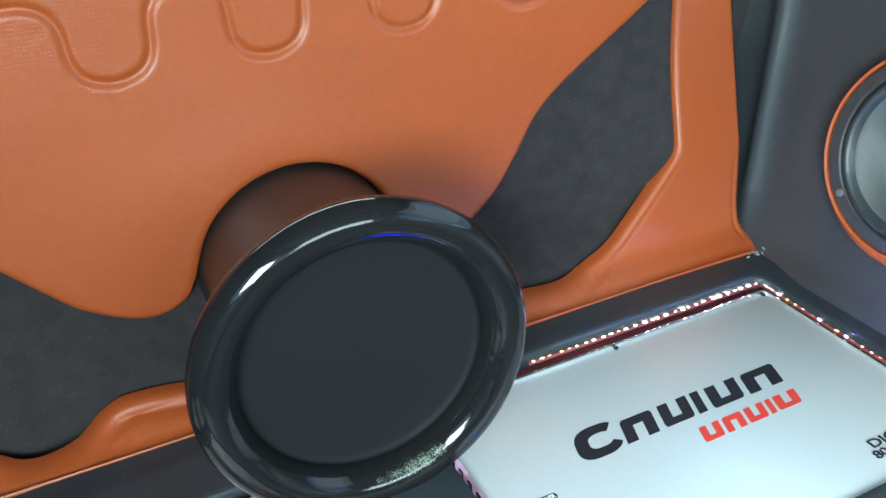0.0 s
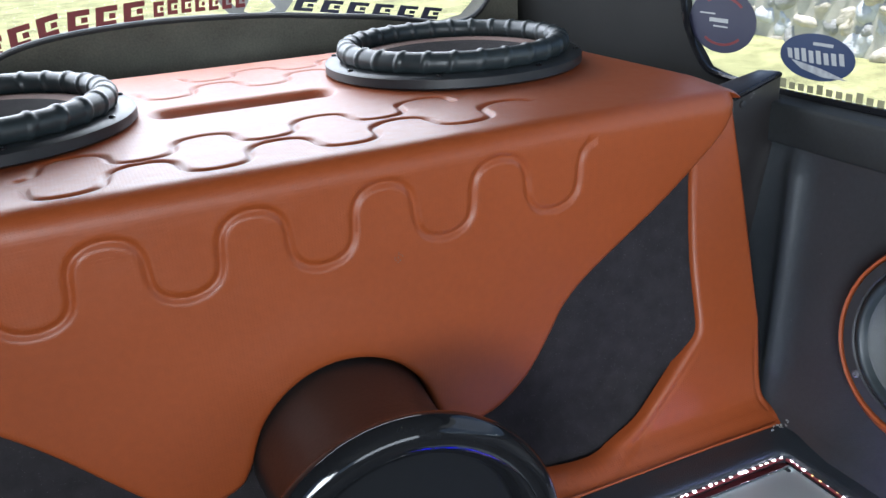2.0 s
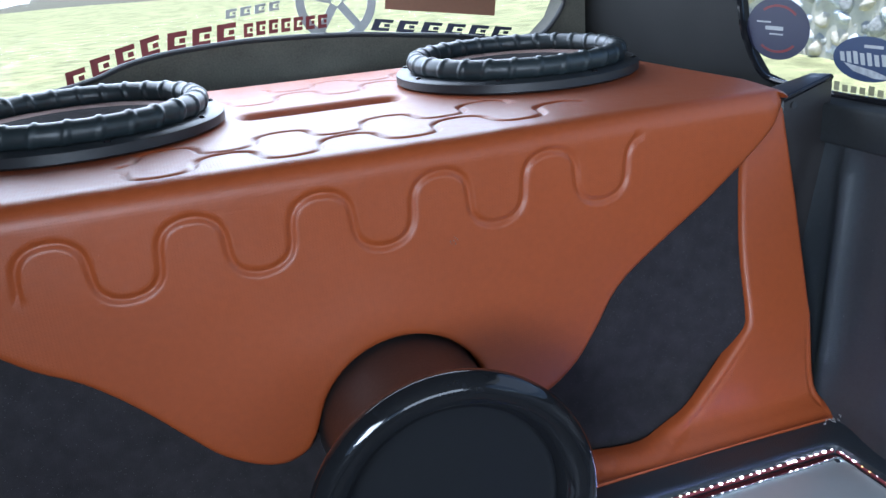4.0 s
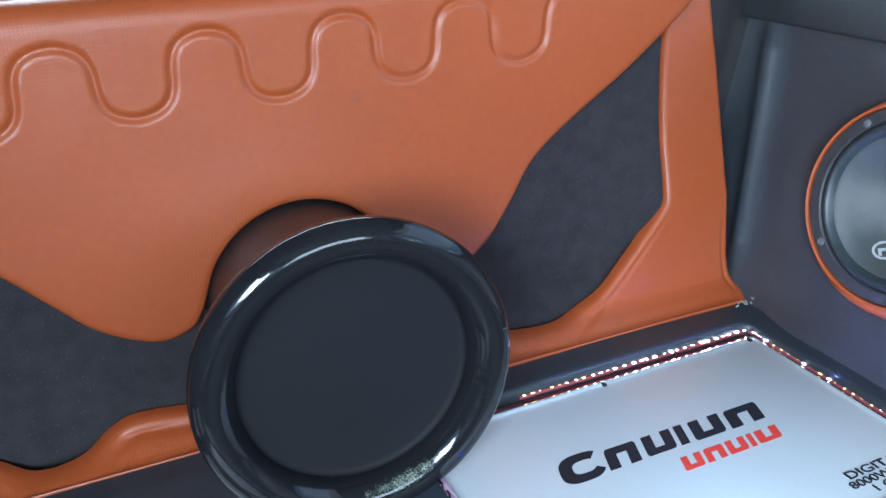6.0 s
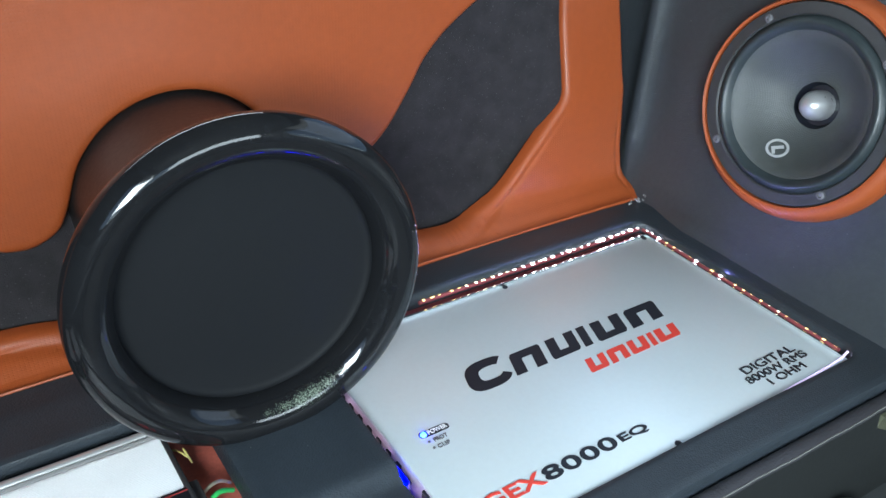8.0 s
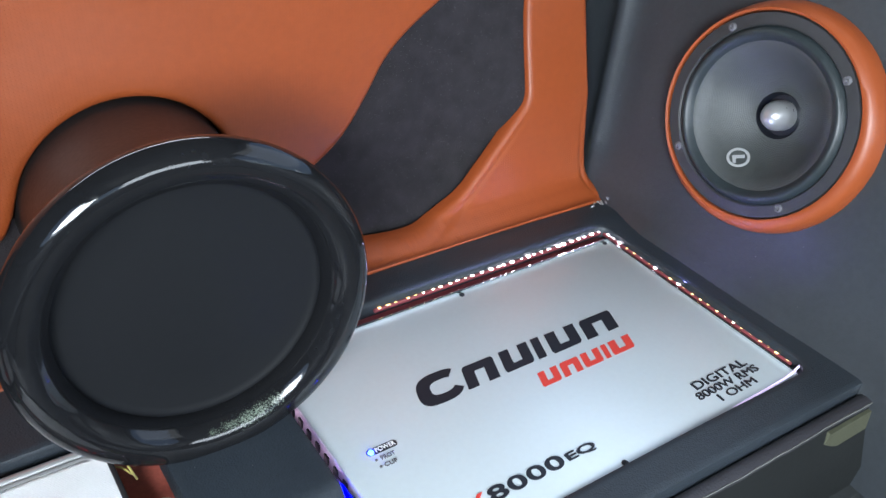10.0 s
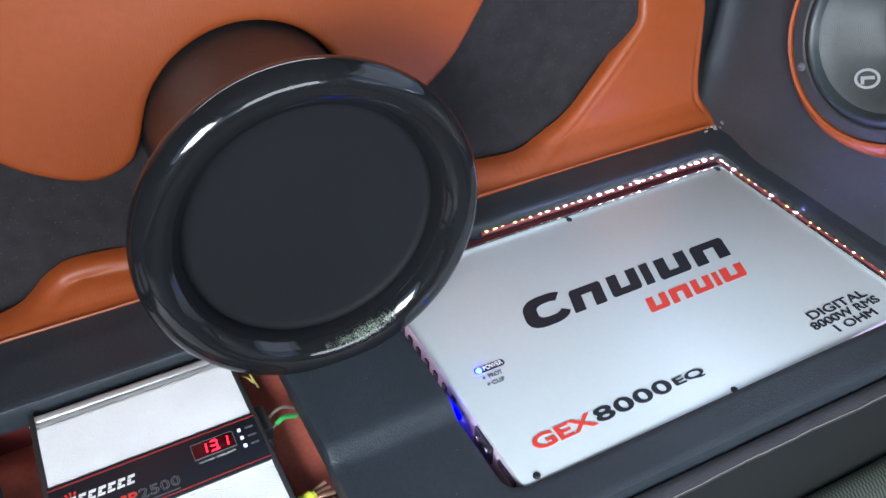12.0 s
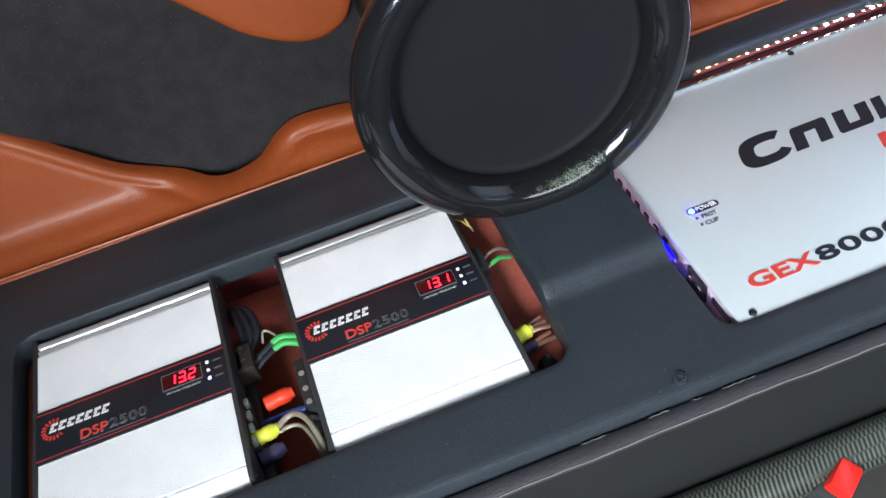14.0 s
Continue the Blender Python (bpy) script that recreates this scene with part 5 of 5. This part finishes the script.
tagged(part("wall_lower_left", box(-0.114, -0.044, -1.2, 1.62, -0.40, 0.285), MATTBLACK), "dark lower side wall", "wall", kind="structure")
tagged(part("parcel_shelf", box(-0.1, 1.17, 1.427, 1.62, 0.30, 0.35, bevel=0.01), DARKTRIM), "black parcel shelf behind the box", "shelf", kind="structure")


def pane(name, bm, label):
    ob = part(name, bm, GLASS, smooth=False)
    ob.visible_shadow = False
    return tagged(ob, label, "window", kind="structure")


pane("window_1", box(-0.06, 1.12, 1.626, 1.630, 0.36, 0.83), "clear rear window pane with stickers")
pane("window_2", box(1.1330, 1.1370, -0.555, 1.163, 0.351, 0.80), "clear side window pane with stickers")
pane("window_3", box(-0.0710, -0.0670, -0.558, 0.30, 0.352, 0.80), "clear side window pane")
pane("window_4", box(-0.08, 1.13, -1.228, -1.224, 0.42, 0.95), "clear windscreen pane")

# stickers on the panes
def sticker(name, label, x, y, z):
    return thing(name, label, "sticker", (x, y, z))


SX = 1.1322
on_side = lambda y, z: Matrix((( 0, 0, -1, SX), (-1, 0, 0, y), (0, 1, 0, z), (0, 0, 0, 1)))
st = sticker("round_sticker", "round navy sticker with red arcs on the side window", SX, 1.19, 0.40)
C = (1.082, 0.4180)
WIDE = Matrix.Diagonal((1.5, 1, 1, 1))
part("disc", lathe([(0.040, 0), (0.040, 0.0004), (0, 0.0004)], on_side(*C) @ WIDE, 48), DECAL, st)
for a0 in (40, 230):
    arc = [(0.031 * math.cos(radians(a0 + 8 * k)), 0.031 * math.sin(radians(a0 + 8 * k))) for k in range(12)] + [(0.028 * math.cos(radians(a0 + 8 * k)), 0.028 * math.sin(radians(a0 + 8 * k))) for k in range(11, -1, -1)]
    part("arc", flat_shape([arc], 0.0004, 0.0007, on_side(*C) @ WIDE), DECALRED, st)
part("print_bar", flat_shape([slanted(-0.022, 0.012, -0.002, 0.003, 0), slanted(-0.04, -0.012, 0.007, 0.009, 0), slanted(-0.014, 0.012, -0.008, -0.006, 0)], 0.0004, 0.0007, on_side(*C)), DECALGREY, st)
st = sticker("oval_sticker", "blue oval sticker with a plain white mark on the side window", SX, 1.0, 0.37)
C = (0.927, 0.3925)
part("oval", flat_shape([[(0.053 * math.cos(t), 0.026 * math.sin(t)) for t in np.linspace(0, 2 * math.pi, 40)[:-1]]], 0, 0.0004, on_side(*C)), DECALBLUE, st)
part("swoosh", flat_shape([[(0.046, -0.020), (0.010, -0.012), (-0.036, -0.006), (-0.020, -0.015), (0.012, -0.021)]], 0.0004, 0.0006, on_side(*C)), STONEGREY, st)
part("print_bar", flat_shape([slanted(-0.040 + 0.0105 * k, -0.0335 + 0.0105 * k, -0.007 + 0.0006 * (k - 3.5) ** 2 * 0.3, 0.006 + 0.0005 * (k * 37 % 5), -0.25) for k in range(8)] + [slanted(-0.006, 0.022, 0.013, 0.0165, 0)], 0.0004, 0.0007, on_side(*C)), DECALGREY, st)
st = sticker("print_sticker", "grey lettering bars on the side window", SX, 1.0, 0.33)
part("print_bar", flat_shape([slanted(0.0135 * k - 0.06, 0.0135 * k - 0.0515, 0, 0.008 + 0.003 * (k % 4 == 0), 0) for k in range(11)], 0, 0.0004, on_side(0.915, 0.3515)), DECALOCHRE, st)

RY = 1.6245
on_rear = lambda x, z, r=0: Matrix(((1, 0, 0, x), (0, 0, -1, RY), (0, 1, 0, z), (0, 0, 0, 1))) @ pose(0, 0, 0, 0, 0, r)


def bars_on_rear(name, label, mat, letters, size):
    st = sticker(name, label, letters[0][0], RY, letters[0][1])
    for x, z, r in letters:
        w, h = size
        part("print_bar", flat_shape([[(0, 0), (0.9 * w, 0), (0.95 * w, 0.27 * h), (0.40 * w, 0.27 * h), (0.50 * w, 0.72 * h), (1.1 * w, 0.72 * h), (1.15 * w, h), (0.2 * w, h)], slanted(w * 0.66, w * 0.94, h * 0.36, h * 0.62, 0.2)], 0, 0.0004, on_rear(x, z, r)), mat, st)


arch = lambda x: float(np.interp(x, [0.20, 0.278, 0.36, 0.45, 0.536, 0.634], [0.371, 0.401, 0.422, 0.428, 0.434, 0.434]))
bars_on_rear("lettering_sticker", "dark red lettering bars along the rear window's foot", DECALRED, [(x, arch(x), 12 if x < 0.36 else 4) for x in np.arange(0.22, 0.49, 0.040)], (0.033, 0.029))
bars_on_rear("lettering_sticker", "dark red script bars beside the rear window's lettering", DECALRED, [(x, arch(x) + 0.002, 2) for x in np.arange(0.505, 0.64, 0.021)], (0.017, 0.022))
bars_on_rear("lettering_sticker", "pale grey script bars above the rear window's lettering", DECALGREY, [(x, 0.466 + 0.08 * (x - 0.48), 5) for x in np.arange(0.48, 0.57, 0.024)], (0.019, 0.014))
bars_on_rear("lettering_sticker", "black lettering bars on the rear window", DECAL, [(x, 0.424 - (x - 0.723) * 0.155, -9) for x in np.arange(0.723, 0.96, 0.045)], (0.036, 0.020))
st = sticker("wheel_sticker", "pale grey wheel-shaped sticker on the rear window", 0.62, RY, 0.46)
wheel = lathe([(0.070, -0.0012), (0.070, -0.0008), (0.055, -0.0008), (0.055, -0.0012)], on_rear(0.668, 0.479), 40, True)
for k in range(5):
    block(wheel, 0.008, 0.056, -0.007, 0.007, -0.0012, -0.0008, m=on_rear(0.668, 0.479, 72 * k + 20))
part("wheel", wheel, DECALGREY, st)
st = sticker("brown_sticker", "plain brown rectangular sticker on the rear window", 0.79, RY, 0.5)
part("panel", flat_shape([slanted(0, 0.208, 0, 0.09, 0)], 0, 0.0004, on_rear(0.752, 0.457, -8.5)), BROWN, st)

# ---------------------------------------------------------------- before the panel
buckle = thing("belt_buckle", "seat-belt buckle with a bright red button before the trim", "buckle", (0.59, 0.415, -0.08))
turned = Matrix.Translation((0.599, 0.424, -0.061)) @ pose(0, 0, 0, 18, 0, 34)
part("button", box(-0.0115, 0.0115, -0.008, 0.008, -0.012, 0.012, bevel=0.003, m=turned), REDPLASTIC, buckle, "bright red push button")
part("housing", box(-0.0165, 0.0165, -0.012, 0.012, -0.07, 0.002, bevel=0.004, m=turned), DARKTRIM, buckle)
# added sheet: the greenish sheen on the dark front face, painted as olive
sill = thing("sheen_sheet", "added olive sheet painted as the sheen on the panel's front end", "sill", (1.0, 0.46, -0.1), kind="structure")
part("sill", sheet([(0.950, -0.012), (1.09, -0.012), (1.09, -0.11), (0.93, -0.14), (0.905, -0.11), (0.925, -0.06)], [], 0.006, lambda u, v, d: np.stack([u, 0.4842 - 0.0235 * u - 0.0035 * np.clip(d / 0.02, 0, 1) - 0.25 * np.maximum(-0.04 - v, 0) * 0.3, v], 1), (0, 0.004, 0)), OLIVE, sill)
cloth = thing("grey_cloth", "crumpled grey cloth hanging before the panel's end", "cloth", (1.03, 0.44, -0.13))
part("cloth", sheet([(1.09, -0.055), (1.045, -0.090), (0.985, -0.135), (0.96, -0.18), (1.09, -0.18)], [], 0.005, lambda u, v, d: np.stack([u, 0.4640 - 0.0235 * u + 0.15 * (v + 0.1) + 0.004 * np.sin(u * 95 + v * 120) + 0.003 * np.sin(v * 160 - u * 60), v], 1), (0, 0.003, 0)), GREYCLOTH, cloth)

# ---------------------------------------------------------------- outdoors
ground = sheet([(-40, -40), (40, -40), (40, 40), (-40, 40)], [], 1.6, lambda u, v, d: np.stack([u, v, -0.72 + 0.03 * np.sin(u * 0.7) * np.sin(v * 0.9)], 1), rolls=(0.3,))
tagged(part("ground", ground, GRASS), "dry yellow-green grass", "ground", kind="structure")


def stone_wall():
    w = thing("stone_wall", "pale field-stone wall beyond the grass", "wall", (6.4, 6.0, -0.72))
    rng = random.Random(4)
    a, b = Vector((5.5, 1.5, 0)), Vector((7.4, 10.8, 0))
    along = (b - a).normalized()
    face = Vector((along.y, -along.x, 0)) * -1
    shapes = []
    for k in range(9):
        bm = bmesh.new()
        bmesh.ops.create_icosphere(bm, subdivisions=3, radius=0.5)
        for v in bm.verts:
            v.co = Vector([math.copysign(min(abs(c), 0.40), c) for c in v.co]) * (1.1 + 0.42 * noise.noise(v.co * 2.1 + Vector((k * 7, 0, 0))) + 0.10 * noise.noise(v.co * 7))
        shapes.append(mesh_of(bm, "stone"))
        shapes[-1].materials.append((STONE, STONETAN, STONEGREY)[k % 3])
    for row in range(9):
        x = 1.8
        while x < 8.7:
            wd = rng.uniform(0.15, 0.38)
            ob = new("stone", shapes[rng.randrange(9)])
            p = a + along * (x + wd / 2) + Vector((0, 0, -0.66 + 0.155 * row + rng.uniform(-0.035, 0.035)))
            ob.matrix_world = Matrix.LocRotScale(p, Euler((rng.uniform(-0.5, 0.5), rng.uniform(-0.4, 0.4), math.atan2(along.y, along.x))), Vector((wd * 1.22, 0.36, rng.uniform(0.18, 0.27))))
            ob.parent = w
            ob.matrix_parent_inverse = w.matrix_world.inverted()
            x += wd
    bm = bmesh.new()
    block(bm, 0, 9.6, -0.14, 0.14, -0.8, 0.62, m=Matrix.Translation(a) @ pose(0, 0, 0, 0, 0, math.degrees(math.atan2(along.y, along.x))))
    part("mortar", bm, MORTAR, w)


stone_wall()
